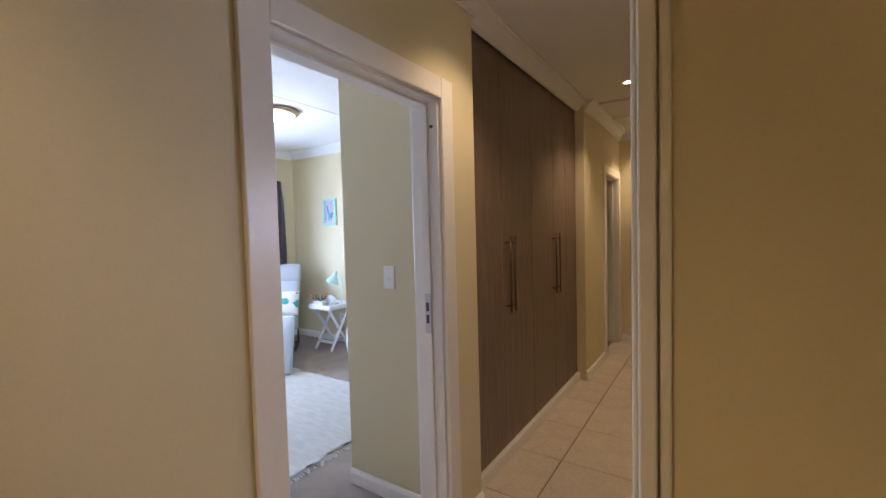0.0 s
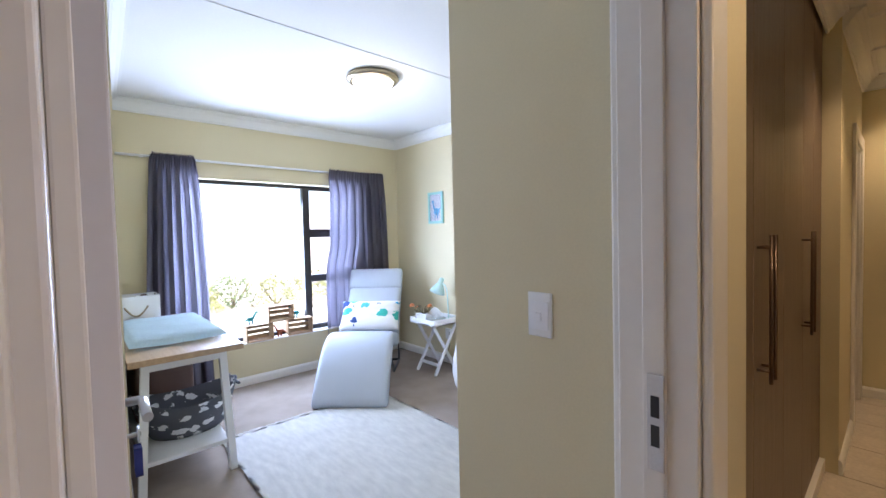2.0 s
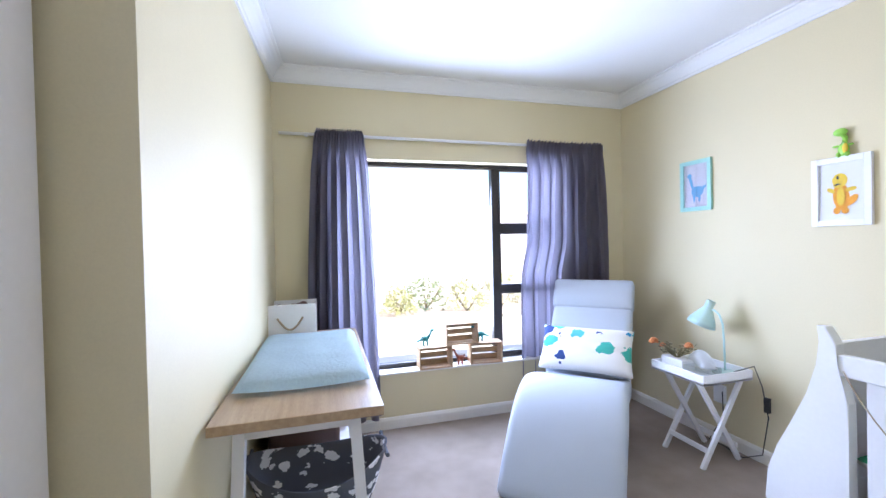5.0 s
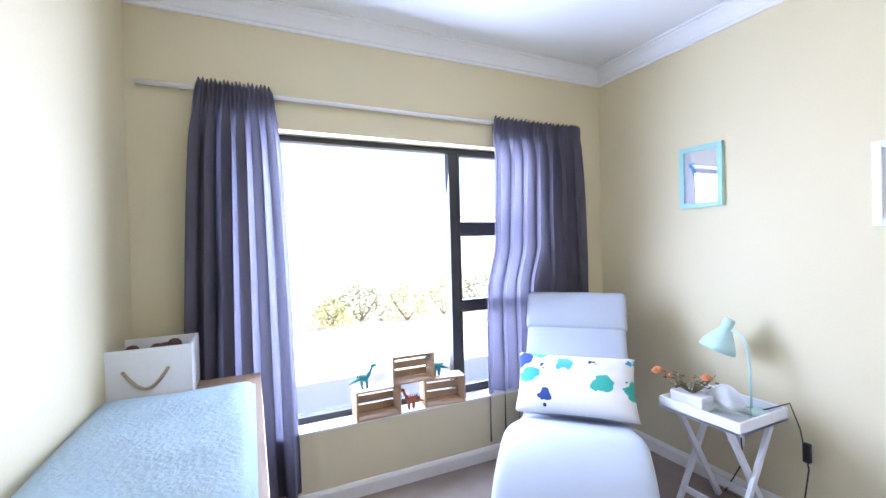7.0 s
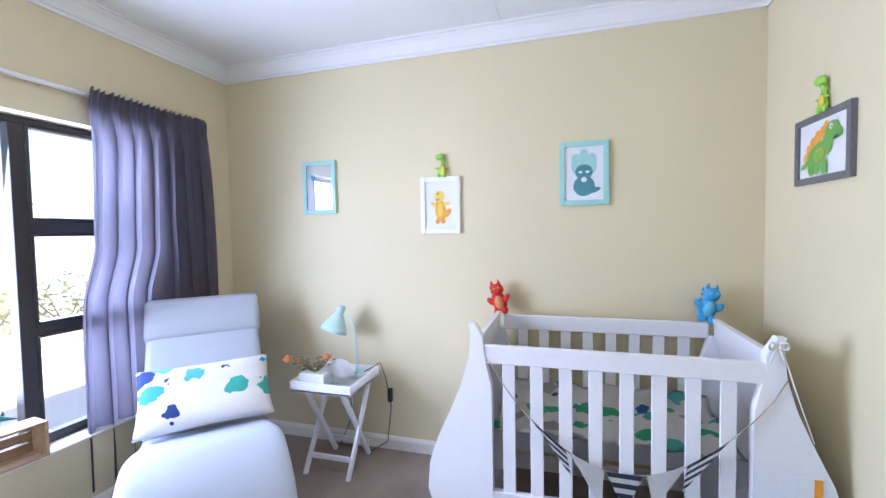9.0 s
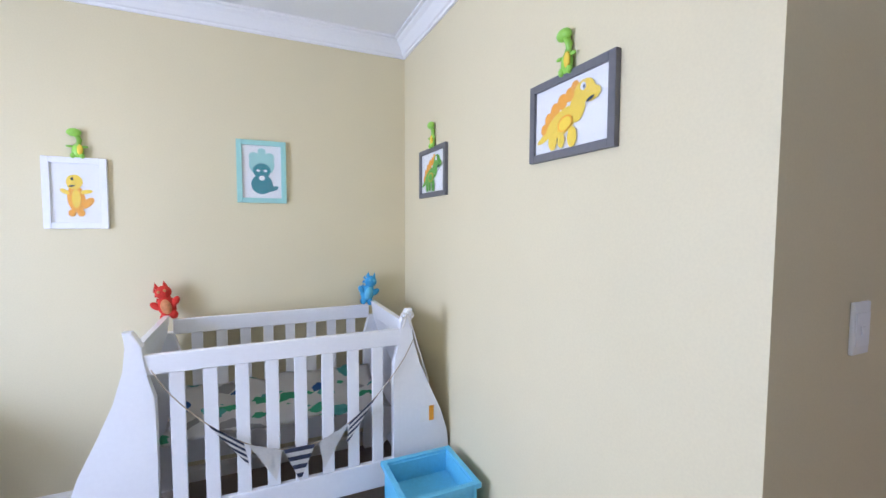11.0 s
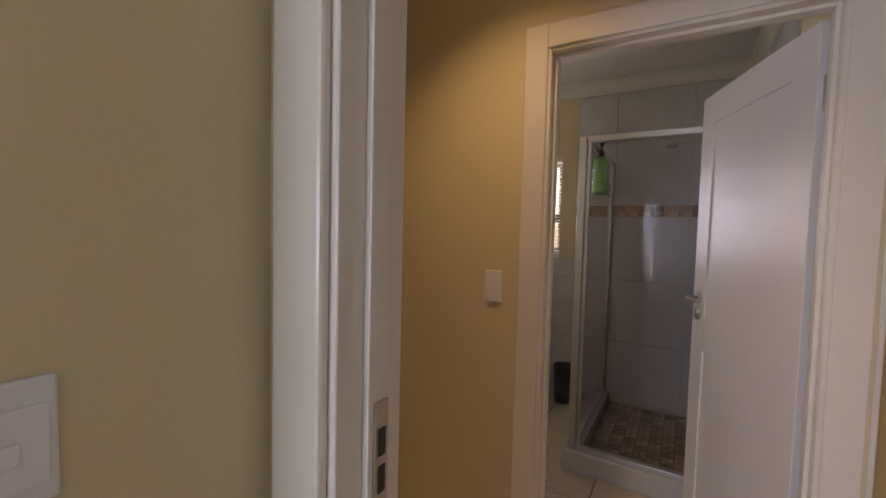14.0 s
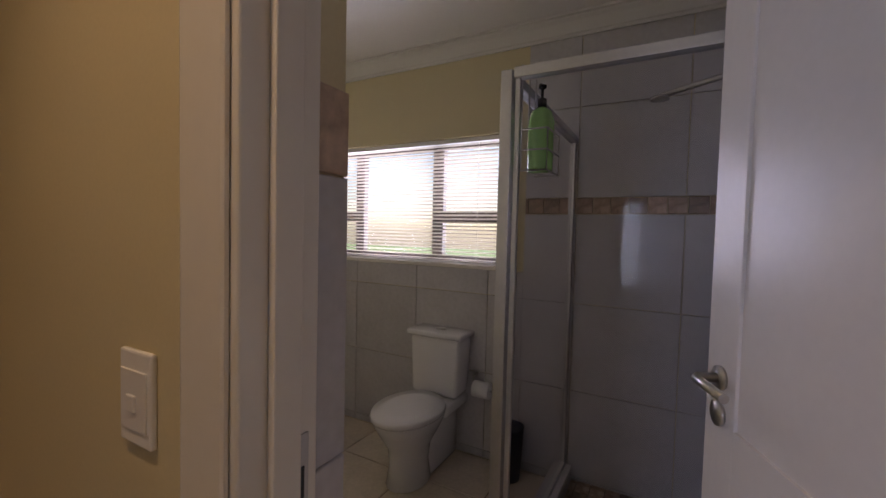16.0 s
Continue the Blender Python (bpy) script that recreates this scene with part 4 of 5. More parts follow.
add_lathe(bm, [(0.0, 0.0), (0.07, 0.0), (0.07, 0.012), (0.05, 0.018), (0.0, 0.02)])
part(dl, "base", mesh("base", bm, PALEMINT, smooth=True))
bm = bmesh.new()
arm = [(0, 0, 0.015), (-0.005, 0, 0.2), (-0.012, 0, 0.3), (-0.035, 0, 0.36), (-0.07, 0, 0.385), (-0.105, 0, 0.38)]
add_tube(bm, arm, 0.006, 10)
part(dl, "arm", mesh("arm", bm, PALEMINT))
bm = bmesh.new()
add_lathe(bm, [(0.02, 0.085), (0.027, 0.08), (0.027, 0.035), (0.035, 0.02), (0.075, -0.05), (0.085, -0.085), (0.082, -0.085), (0.07, -0.045), (0.03, 0.015)], sides=32, cap=False)
bmesh.ops.transform(bm, matrix=pose(-0.125, -0.005, 0.36, -14, 16), verts=bm.verts)
part(dl, "shade", mesh("shade", bm, PALEMINT, smooth=True))
bm = bmesh.new()
add_tube(bm, [(-3.885, 4.87, TT + 0.012), (-3.79, 4.925, TT + 0.07), (-3.762, 4.95, 0.48), (-3.735, 4.96, 0.3), (-3.75, 4.93, 0.08), (-3.85, 4.9, 0.02), (-4.0, 4.93, 0.02), (-4.08, 4.9, 0.03), (-4.02, 4.955, 0.2), (-4.03, 4.96, 0.36)], 0.0035, 6)
add_box(bm, (-3.755, 4.945, 0.33), (-3.725, 4.972, 0.42), 0.006)
tagged(new("lamp_cord", mesh("lamp_cord", bm, BLACKP)), "black lamp cord with inline switch behind the side table", "power cord")
bm = bmesh.new()
add_box(bm, (-4.11, 4.975, 0.27), (-4.03, 4.999, 0.39), 0.004)
tagged(new("wall_socket", mesh("wall_socket", bm, PAPER)), "white wall socket behind the side table", "socket")
pot = empty("flower_box", "small white box of dried peach flowers on the tray", "dried flowers", pose(-4.09, 4.66, TT))
bm = bmesh.new()
add_box(bm, (-0.085, -0.05, 0), (0.085, 0.05, 0.075), 0.004)
part(pot, "box", mesh("box", bm, WHITE))
rr = random.Random(9)
bm = bmesh.new()
for k in range(26):
    a, e = rr.uniform(0, 6.28), rr.uniform(0.06, 0.16)
    add_tube(bm, [(0, 0, 0.07), (0.5 * e * math.cos(a), 0.4 * e * math.sin(a), 0.11), (e * math.cos(a), 0.6 * e * math.sin(a), 0.10 + rr.uniform(0, 0.07))], [0.003, 0.0025, 0.001], 4, cap=False)
    for q in range(3):
        add_ball(bm, (e * math.cos(a) * (0.6 + 0.2 * q), 0.6 * e * math.sin(a) * (0.6 + 0.2 * q), 0.105 + rr.uniform(0, 0.05)), (0.012, 0.006, 0.005), u=6, v=4)
part(pot, "stalks", mesh("stalks", bm, STALK), "dried olive-brown stalks")
for fx, fy, fz, fs in ((-0.17, -0.03, 0.135, 0.036), (0.06, 0.03, 0.15, 0.032), (-0.12, 0.0, 0.12, 0.024)):
    bm = bmesh.new()
    for k in range(26):
        a, b = k * 2.4, k / 26 * 1.5
        c = Vector((fx + math.cos(a) * fs * 0.6 * math.sin(b), fy + math.sin(a) * fs * 0.6 * math.sin(b), fz + fs * 0.6 * math.cos(b)))
        add_ball(bm, c, (fs * 0.4, fs * 0.12, fs * 0.42), u=6, v=4, m=Euler((b, 0.3, a)).to_matrix().to_4x4())
    part(pot, "flower_head", mesh("flower_head", bm, PEACH), "dried peach flower head")
bk2 = empty("tissue_box", "clear tissue box with a white tissue standing up", "tissue box", pose(-3.95, 4.69, TT, 0, 0, 15))
bm = bmesh.new()
add_box(bm, (-0.10, -0.055, 0), (0.10, 0.055, 0.055), 0.006)
part(bk2, "box", mesh("box", bm, glass("frosted_clear_plastic", (0.85, 0.88, 0.88), 0.2, 0.8)))
bm = bmesh.new()
g = [[bm.verts.new((-0.09 + 0.18 * i / 14 + 0.008 * math.sin(j), 0.03 * math.sin(i * 0.5) * (1 - j / 8), 0.045 + (0.11 * j / 8) * (1 - 0.7 * abs(i / 14 * 2 - 1) ** 2))) for j in range(9)] for i in range(15)]
for i in range(14):
    for j in range(8):
        bm.faces.new((g[i][j], g[i + 1][j], g[i + 1][j + 1], g[i][j + 1])).smooth = True
bmesh.ops.solidify(bm, geom=bm.faces[:], thickness=0.003)
part(bk2, "tissue", mesh("tissue", bm, PAPER), "crumpled white tissue")

# ---- cot ----
cot = empty("cot", "white wooden sleigh cot with slatted sides", "cot")
cy0, cy1 = 4.27, 4.93


def sleigh(parent, sgn, x0):
    """One sleigh end: an S-shaped board across the cot with a scrolled top."""
    prof = [(0.08, 0.03), (0.14, 0.08), (0.235, 0.16), (0.265, 0.26), (0.255, 0.38), (0.215, 0.50), (0.155, 0.63), (0.10, 0.76), (0.06, 0.88), (0.05, 0.97), (0.065, 1.03)]
    bm = bmesh.new()
    out = [(sgn * u, z) for u, z in prof]
    th = [0.10, 0.16, 0.15, 0.11, 0.085, 0.07, 0.062, 0.06, 0.06, 0.05, 0.03]
    inn = [(sgn * (-0.035 if z < 0.85 else u - t), z) for (u, z), t in zip(prof, th)]
    m = Matrix(((1, 0, 0, x0), (0, 0, 1, cy0), (0, 1, 0, 0), (0, 0, 0, 1)))
    for ya, yb in ((0.0, 0.045), (cy1 - cy0 - 0.045, cy1 - cy0)):
        bm = bmesh.new()
        cut = len(out) if ya == 0 else len(out) - 2
        add_prism(bm, out[:cut] + inn[:cut][::-1], yb - ya, m @ Matrix.Translation((0, 0, ya)), 0, 0.006)
        part(parent, "end_post", mesh("end_post", bm, WHITE))
    bm = bmesh.new()
    o2 = [(u - sgn * 0.012, z) for u, z in out[1:-1]]
    i2 = [(u - sgn * 0.026, z) for u, z in o2]
    add_prism(bm, o2 + i2[::-1], cy1 - cy0 - 0.09, m @ Matrix.Translation((0, 0, 0.045)))
    for f in bm.faces:
        f.smooth = False
    part(parent, "end_panel", mesh("end_panel", bm, WHITE))


sleigh(cot, -1, -2.985)
sleigh(cot, 1, -1.945)
for y, zt, tall in ((cy0 + 0.005, 0.935, 0.08), (cy1 - 0.035, 0.945, 0.08)):
    bm = bmesh.new()
    add_box(bm, (-2.985, y, zt - tall), (-1.945, y + 0.03, zt), 0.005)
    part(cot, "top_rail", mesh("top_rail", bm, WHITE))
    bm = bmesh.new()
    add_box(bm, (-2.985, y, 0.16), (-1.945, y + 0.03, 0.29), 0.005)
    part(cot, "bottom_rail", mesh("bottom_rail", bm, WHITE))
    for k in range(8):
        x = -2.878 + 0.1175 * k
        bm = bmesh.new()
        add_box(bm, (x - 0.027, y + 0.008, 0.29), (x + 0.027, y + 0.022, zt - tall), 0.003)
        part(cot, "slat", mesh("slat", bm, WHITE))
bm = bmesh.new()
n = 30
g = [[bm.verts.new((-2.96 + 0.99 * i / n, cy0 + 0.04 + (cy1 - cy0 - 0.08) * j / 14, 0.55 + 0.035 * noise.noise(Vector((i * 0.35, j * 0.4, 7))) + (0.03 if j > 11 else 0))) for j in range(15)] for i in range(n + 1)]
for i in range(n):
    for j in range(14):
        bm.faces.new((g[i][j], g[i + 1][j], g[i + 1][j + 1], g[i][j + 1])).smooth = True
bmesh.ops.solidify(bm, geom=bm.faces[:], thickness=0.14)
tagged(new("cot_mattress", mesh("cot_mattress", bm, SHEET)), "cot mattress with rumpled printed white bedding", "mattress")
bm = bmesh.new()
add_box(bm, (-1.845, cy0 - 0.004, 0.45), (-1.77, cy0 - 0.001, 0.53))
add_box(bm, (-1.795, cy0 - 0.006, 0.452), (-1.77, cy0 - 0.0045, 0.528), 0, 1)
tagged(new("care_label", mesh("care_label", bm, PAPER, ORANGE)), "small white and orange cloth label on the cot", "label")
# bunting
bun = empty("bunting", "triangle bunting in grey stripes and plain linen on the cot", "bunting")
bm = bmesh.new()
xs = [-2.96, -2.72, -2.52, -2.33, -2.15, -1.98, -1.92]
def sag(x):
    return 0.88 - 0.43 * math.cos((x + 2.42) / 0.54 * math.pi / 2) ** 0.8 if abs(x + 2.42) < 0.54 else 0.88
add_tube(bm, [(-2.96 + 1.08 * k / 24, cy0 - 0.008, sag(-2.96 + 1.08 * k / 24)) for k in range(25)], 0.0025, 5)
part(bun, "string", mesh("string", bm, ROPE))
for k, x in enumerate((-2.71, -2.56, -2.42, -2.27, -2.13, -1.99)):
    za, zb = sag(x - 0.068), sag(x + 0.068)
    bm = bmesh.new()
    striped = k % 2 == 0
    a, b, c = Vector((x - 0.068, cy0 - 0.01, za)), Vector((x + 0.068, cy0 - 0.012, zb)), Vector((x + (za - zb) * 0.8, cy0 - 0.022, (za + zb) / 2 - 0.155))
    rows = 8
    for r in range(rows):
        u0, u1 = r / rows, (r + 1) / rows
        q = [a.lerp(c, u0), b.lerp(c, u0), b.lerp(c, u1), a.lerp(c, u1)]
        f = bm.faces.new([bm.verts.new(v) for v in (q if r < rows - 1 else q[:3])])
        f.material_index = 1 if striped and r % 2 == 0 else 0
    bmesh.ops.solidify(bm, geom=bm.faces[:], thickness=0.002)
    part(bun, "flag", mesh("flag", bm, LINEN, STRIPE), "striped cloth flag" if striped else "plain linen flag")


bm = bmesh.new()
for s in (-1, 1):
    add_tube(bm, [(-1.915 + s * 0.03 * math.sin(a), cy0 - 0.012 - 0.008 * math.sin(a), 1.005 + 0.014 * math.sin(2 * a)) for a in [math.pi * k / 8 for k in range(9)]], 0.005, 6)
    add_tube(bm, [(-1.915, cy0 - 0.012, 1.005), (-1.915 + s * 0.012, cy0 - 0.014, 0.975), (-1.915 + s * 0.022, cy0 - 0.012, 0.94)], [0.005, 0.004, 0.003], 6)
add_tube(bm, [(-1.90, cy0 - 0.010, 0.99), (-1.86, cy0 - 0.010, 0.85), (-1.80, cy0 - 0.010, 0.66)], 0.0025, 5)
part(bun, "ribbon_bow", mesh("ribbon_bow", bm, LINEN, smooth=True), "white ribbon tied round the post")


def plush(name, m, mat, label, belly):
    t = empty(name, label, "soft toy", m)
    bm = bmesh.new()
    add_ball(bm, (0, 0, 0.05), (0.042, 0.035, 0.06))
    add_ball(bm, (0.004, -0.005, 0.125), (0.038, 0.034, 0.036))
    for s in (-1, 1):
        add_ball(bm, (s * 0.045, -0.012, 0.065), (0.018, 0.014, 0.03), m=Euler((0, s * 0.7, 0)).to_matrix().to_4x4(), u=10, v=6)
        add_ball(bm, (s * 0.022, -0.02, 0.0), (0.02, 0.022, 0.022), u=10, v=6)
        add_lathe(bm, [(0.012, 0.15), (0.008, 0.165), (0.0, 0.185)], (s * 0.02, 0, 0), 8)
    for k in range(5):
        add_lathe(bm, [(0.009, 0), (0.0, 0.024)], (-0.035, 0.015, 0.03 + 0.026 * k), 6)
    part(t, "body", mesh("body", bm, mat, smooth=True))
    bm = bmesh.new()
    add_ball(bm, (0.0, -0.02, 0.05), (0.027, 0.022, 0.042))
    for s in (-1, 1):
        add_ball(bm, (s * 0.014 + 0.004, -0.035, 0.135), (0.008, 0.006, 0.008), u=8, v=5)
    part(t, "belly", mesh("belly", bm, belly, smooth=True), "pale belly and eyes")


plush("soft_toy", pose(-3.0, 4.925, 0.965, 0, -14, 0), RED, "small red plush creature on the cot rail", PEACH)
plush("soft_toy", pose(-1.955, 4.925, 0.965, 0, 12, 0), BLUE, "small blue plush creature on the cot rail", SKYBOX)
# cot neighbours
bm = bmesh.new()
for lo, hi in (((-2.06, 3.86, 0.0), (-1.74, 4.16, 0.012)), ((-2.06, 3.86, 0.012), (-2.045, 4.16, 0.34)), ((-1.755, 3.86, 0.012), (-1.74, 4.16, 0.34)), ((-2.045, 3.86, 0.012), (-1.755, 3.875, 0.34)), ((-2.045, 4.145, 0.012), (-1.755, 4.16, 0.34)), ((-2.075, 3.845, 0.33), (-2.05, 4.175, 0.352)), ((-1.75, 3.845, 0.33), (-1.725, 4.175, 0.352)), ((-2.05, 3.845, 0.33), (-1.75, 3.87, 0.352)), ((-2.05, 4.15, 0.33), (-1.75, 4.175, 0.352)), ((-2.045, 3.875, 0.05), (-1.755, 4.145, 0.25))):
    add_box(bm, lo, hi, 0.002)
tagged(new("storage_tub", mesh("storage_tub", bm, SKYBOX)), "light blue plastic storage tub on the carpet", "storage tub")

# ---- pictures ----
def blob(bm, m, cx, cz, rx, rz, mat, tilt=0.0, y=-0.012):
    vs = []
    for k in range(18):
        a = 2 * math.pi * k / 18
        u, w = rx * math.cos(a), rz * math.sin(a)
        vs.append(bm.verts.new(m @ Vector((cx + u * math.cos(tilt) - w * math.sin(tilt), y, cz + u * math.sin(tilt) + w * math.cos(tilt)))))
    bm.faces.new(vs).material_index = mat


def picture(m, w, h, frame_mat, mats, shapes, label, pane=PICG, glassy=True, bar=0.028):
    """A framed print on a wall; local x along the wall, -y into the room."""
    t = empty("framed_picture", label, "picture", m, "animal pictures")
    bm = bmesh.new()
    a, b = w / 2, h / 2
    for lo, hi in (((-a, -0.02, -b), (-a + bar, 0, b)), ((a - bar, -0.02, -b), (a, 0, b)), ((-a + bar, -0.02, -b), (a - bar, 0, -b + bar)), ((-a + bar, -0.02, b - bar), (a - bar, 0, b))):
        add_box(bm, lo, hi, 0.002)
    part(t, "frame", mesh("frame", bm, frame_mat))
    bm = bmesh.new()
    add_box(bm, (-a + bar, -0.009, -b + bar), (a - bar, -0.002, b - bar))
    for k, (cx, cz, rx, rz, mi, tilt) in enumerate(shapes):
        blob(bm, Matrix(), cx * w, cz * h, rx * w, rz * h, mi + 1, tilt, -0.0095 - 0.0004 * k)
    part(t, "print", mesh("print", bm, PAPER, *mats), "white print with a cartoon dinosaur")
    if glassy:
        bm = bmesh.new()
        add_box(bm, (-a + bar, -0.0155, -b + bar), (a - bar, -0.0145, b - bar))
        part(t, "glass", mesh("glass", bm, pane)).visible_shadow = False
    return t


NORTH = lambda x, z: pose(x, YR, z)
EAST = lambda y, z: pose(XB, y, z, 0, 0, -90)
LONGNECK = [(0.05, -0.12, 0.2, 0.11, 0, 0.1), (-0.14, 0.06, 0.05, 0.17, 0, 0.3), (-0.2, 0.2, 0.08, 0.045, 0, 0.2), (0.24, -0.06, 0.12, 0.03, 0, 0.6), (-0.05, -0.25, 0.04, 0.08, 0, 0), (0.12, -0.25, 0.04, 0.08, 0, 0)]
STANDING = [(0, -0.08, 0.14, 0.2, 0, 0.1), (-0.02, 0.16, 0.13, 0.1, 1, 0), (-0.03, 0.10, 0.1, 0.05, 1, 0), (0.17, -0.14, 0.14, 0.05, 0, 0.8), (0.16, 0.02, 0.10, 0.03, 1, 0.2), (-0.17, 0.02, 0.08, 0.03, 1, -0.6), (-0.07, -0.28, 0.06, 0.05, 0, 0), (0.07, -0.28, 0.06, 0.05, 0, 0), (0.0, -0.08, 0.07, 0.13, 1, 0), (-0.05, 0.20, 0.022, 0.022, 2, 0), (-0.06, 0.10, 0.05, 0.012, 2, 0.2)]
HORNED = [(0, 0.12, 0.26, 0.19, 0, 0), (-0.16, 0.24, 0.1, 0.07, 0, 0.6), (0.16, 0.24, 0.1, 0.07, 0, -0.6), (0, 0.33, 0.08, 0.05, 0, 0), (0, 0.02, 0.18, 0.12, 1, 0), (0, -0.2, 0.22, 0.16, 1, 0), (0.2, -0.27, 0.14, 0.04, 1, 0.3), (-0.07, 0.02, 0.04, 0.02, 2, 0), (0.07, 0.02, 0.04, 0.02, 2, 0), (0, -0.1, 0.06, 0.04, 2, 0)]
SPIKED = [(-0.31, -0.10, 0.05, 0.075, 1, 0.7), (-0.25, 0.01, 0.055, 0.085, 1, 0.5), (-0.17, 0.10, 0.06, 0.09, 1, 0.3), (-0.08, 0.17, 0.06, 0.095, 1, 0.2), (0.01, 0.22, 0.055, 0.085, 1, 0.1), (0.07, 0.29, 0.045, 0.07, 1, 0)]
SPIKED += [(-0.29, -0.20, 0.12, 0.045, 0, 0.35), (-0.08, -0.08, 0.21, 0.15, 0, 0.35), (0.10, 0.04, 0.09, 0.17, 0, -0.25), (0.18, 0.20, 0.115, 0.13, 0, 0), (0.25, 0.14, 0.10, 0.085, 0, 0)]
SPIKED += [(-0.19, -0.28, 0.055, 0.11, 0, 0.1), (-0.08, -0.29, 0.045, 0.09, 0, 0), (0.05, -0.28, 0.055, 0.12, 0, 0), (0.17, 0.25, 0.03, 0.045, 2, 0), (0.18, 0.245, 0.013, 0.022, 3, 0), (0.25, 0.085, 0.045, 0.018, 3, 0.3), (-0.03, -0.10, 0.09, 0.09, 1, 0.3), (-0.03, -0.105, 0.075, 0.075, 0, 0.3)]
picture(NORTH(-4.238, 1.743), 0.25, 0.355, MINT, [SKYB], LONGNECK, "mint framed print of a blue dinosaur under glass", SHINYG)
picture(NORTH(-3.385, 1.595), 0.255, 0.35, WHITE, [ORANGE, YELLOW, DARKP], STANDING, "white framed print of a yellow dinosaur", bar=0.03)
picture(NORTH(-2.54, 1.745), 0.262, 0.355, MINT, [MINT, TEAL, PAPER], HORNED, "mint framed print of a teal horned dinosaur")
picture(EAST(4.50, 1.735), 0.37, 0.27, GREYF, [LEAFP, ORANGE, PAPER, DARKP], SPIKED, "grey framed print of a green spiked dinosaur", bar=0.026)
picture(EAST(3.402, 1.79), 0.382, 0.262, GREYF, [YELLOW, ORANGE, PAPER, DARKP], SPIKED, "grey framed print of a yellow spiked dinosaur", bar=0.026)


def peg(m):
    t = empty("toy_dinosaur", "small lime green toy dinosaur perched on a frame", "toy", m, "green toys on the frames")
    bm = bmesh.new()
    add_ball(bm, (0, -0.015, 0.03), (0.024, 0.014, 0.035))
    add_tube(bm, [(0, -0.015, 0.05), (0.008, -0.015, 0.085), (0.0, -0.018, 0.105)], [0.014, 0.011, 0.012], 8)
    add_ball(bm, (-0.01, -0.02, 0.118), (0.03, 0.018, 0.02))
    for s in (-1, 1):
        add_ball(bm, (s * 0.018, -0.02, 0.006), (0.011, 0.012, 0.014), u=8, v=5)
        add_ball(bm, (s * 0.03, -0.02, 0.05), (0.015, 0.006, 0.006), u=8, v=5)
    part(t, "body", mesh("body", bm, GREEN, smooth=True))
    bm = bmesh.new()
    add_ball(bm, (0.012, -0.026, 0.035), (0.013, 0.008, 0.026), u=8, v=6)
    part(t, "belly", mesh("belly", bm, YELLOW, smooth=True), "yellow belly")


peg(NORTH(-3.37, 1.772))
peg(EAST(4.49, 1.871))
peg(EAST(3.41, 1.916))

# ---- crates and toys on the sill ----
def crate(m):
    t = empty("wooden_crate", "small pale wooden slatted crate on its side on the sill", "crate", m, "crates on the window sill")
    w, d, h = 0.125, 0.06, 0.165
    for s in (-1, 1):
        bm = bmesh.new()
        add_box(bm, (-d, s * w - 0.006, 0), (d, s * w + 0.006, h), 0.001)
        part(t, "end_board", mesh("end_board", bm, CRATE))
    for z in (0.0, h - 0.008):
        for k in range(2):
            bm = bmesh.new()
            add_box(bm, (-d + 0.062 * k, -w + 0.006, z), (-d + 0.055 + 0.062 * k, w - 0.006, z + 0.008), 0.001)
            part(t, "slat", mesh("slat", bm, CRATE))
    for k in range(3):
        bm = bmesh.new()
        add_box(bm, (-d - 0.007, -w + 0.0, 0.008 + 0.053 * k), (-d - 0.0005, w - 0.0, 0.05 + 0.053 * k), 0.001)
        part(t, "slat", mesh("slat", bm, CRATE))
    return t


SZ = 0.415
c1 = crate(pose(-5.04, 3.27, SZ))
copy_thing(c1, pose(-5.04, 3.69, SZ, 0, 0, -6))
copy_thing(c1, pose(-5.04, 3.485, SZ + 0.167))


def toy(m, mat, label):
    t = empty("toy_dinosaur", label, "toy", m, "toys on the window sill")
    bm = bmesh.new()
    add_ball(bm, (0, 0, 0.055), (0.014, 0.03, 0.02))
    add_tube(bm, [(0, 0.02, 0.06), (0, 0.04, 0.09), (0, 0.05, 0.115)], [0.012, 0.009, 0.008], 7)
    add_ball(bm, (0, 0.06, 0.12), (0.009, 0.02, 0.01), u=8, v=5)
    add_tube(bm, [(0, -0.02, 0.055), (0, -0.06, 0.04), (0, -0.085, 0.03)], [0.012, 0.006, 0.002], 7)
    for y in (-0.015, 0.015):
        for x in (-0.01, 0.01):
            add_tube(bm, [(x, y, 0.05), (x, y + 0.004, 0.0)], [0.007, 0.005], 6)
    for k in range(6):
        add_lathe(bm, [(0.007, 0.065), (0.0, 0.09)], (0, -0.035 + 0.014 * k, 0), 5)
    part(t, "body", mesh("body", bm, mat, smooth=True))


toy(pose(-5.05, 3.20, SZ + 0.166), TEAL, "small dark green toy dinosaur on a crate")
toy(pose(-5.05, 3.66, SZ + 0.166, 0, 0, 180), TEAL, "small dark green toy dinosaur on a crate")
toy(pose(-5.03, 3.48, SZ, 0, 0, 180), material("rust_red_plastic", (0.30, 0.07, 0.03), 0.5), "rust red spiked toy dinosaur between the crates")

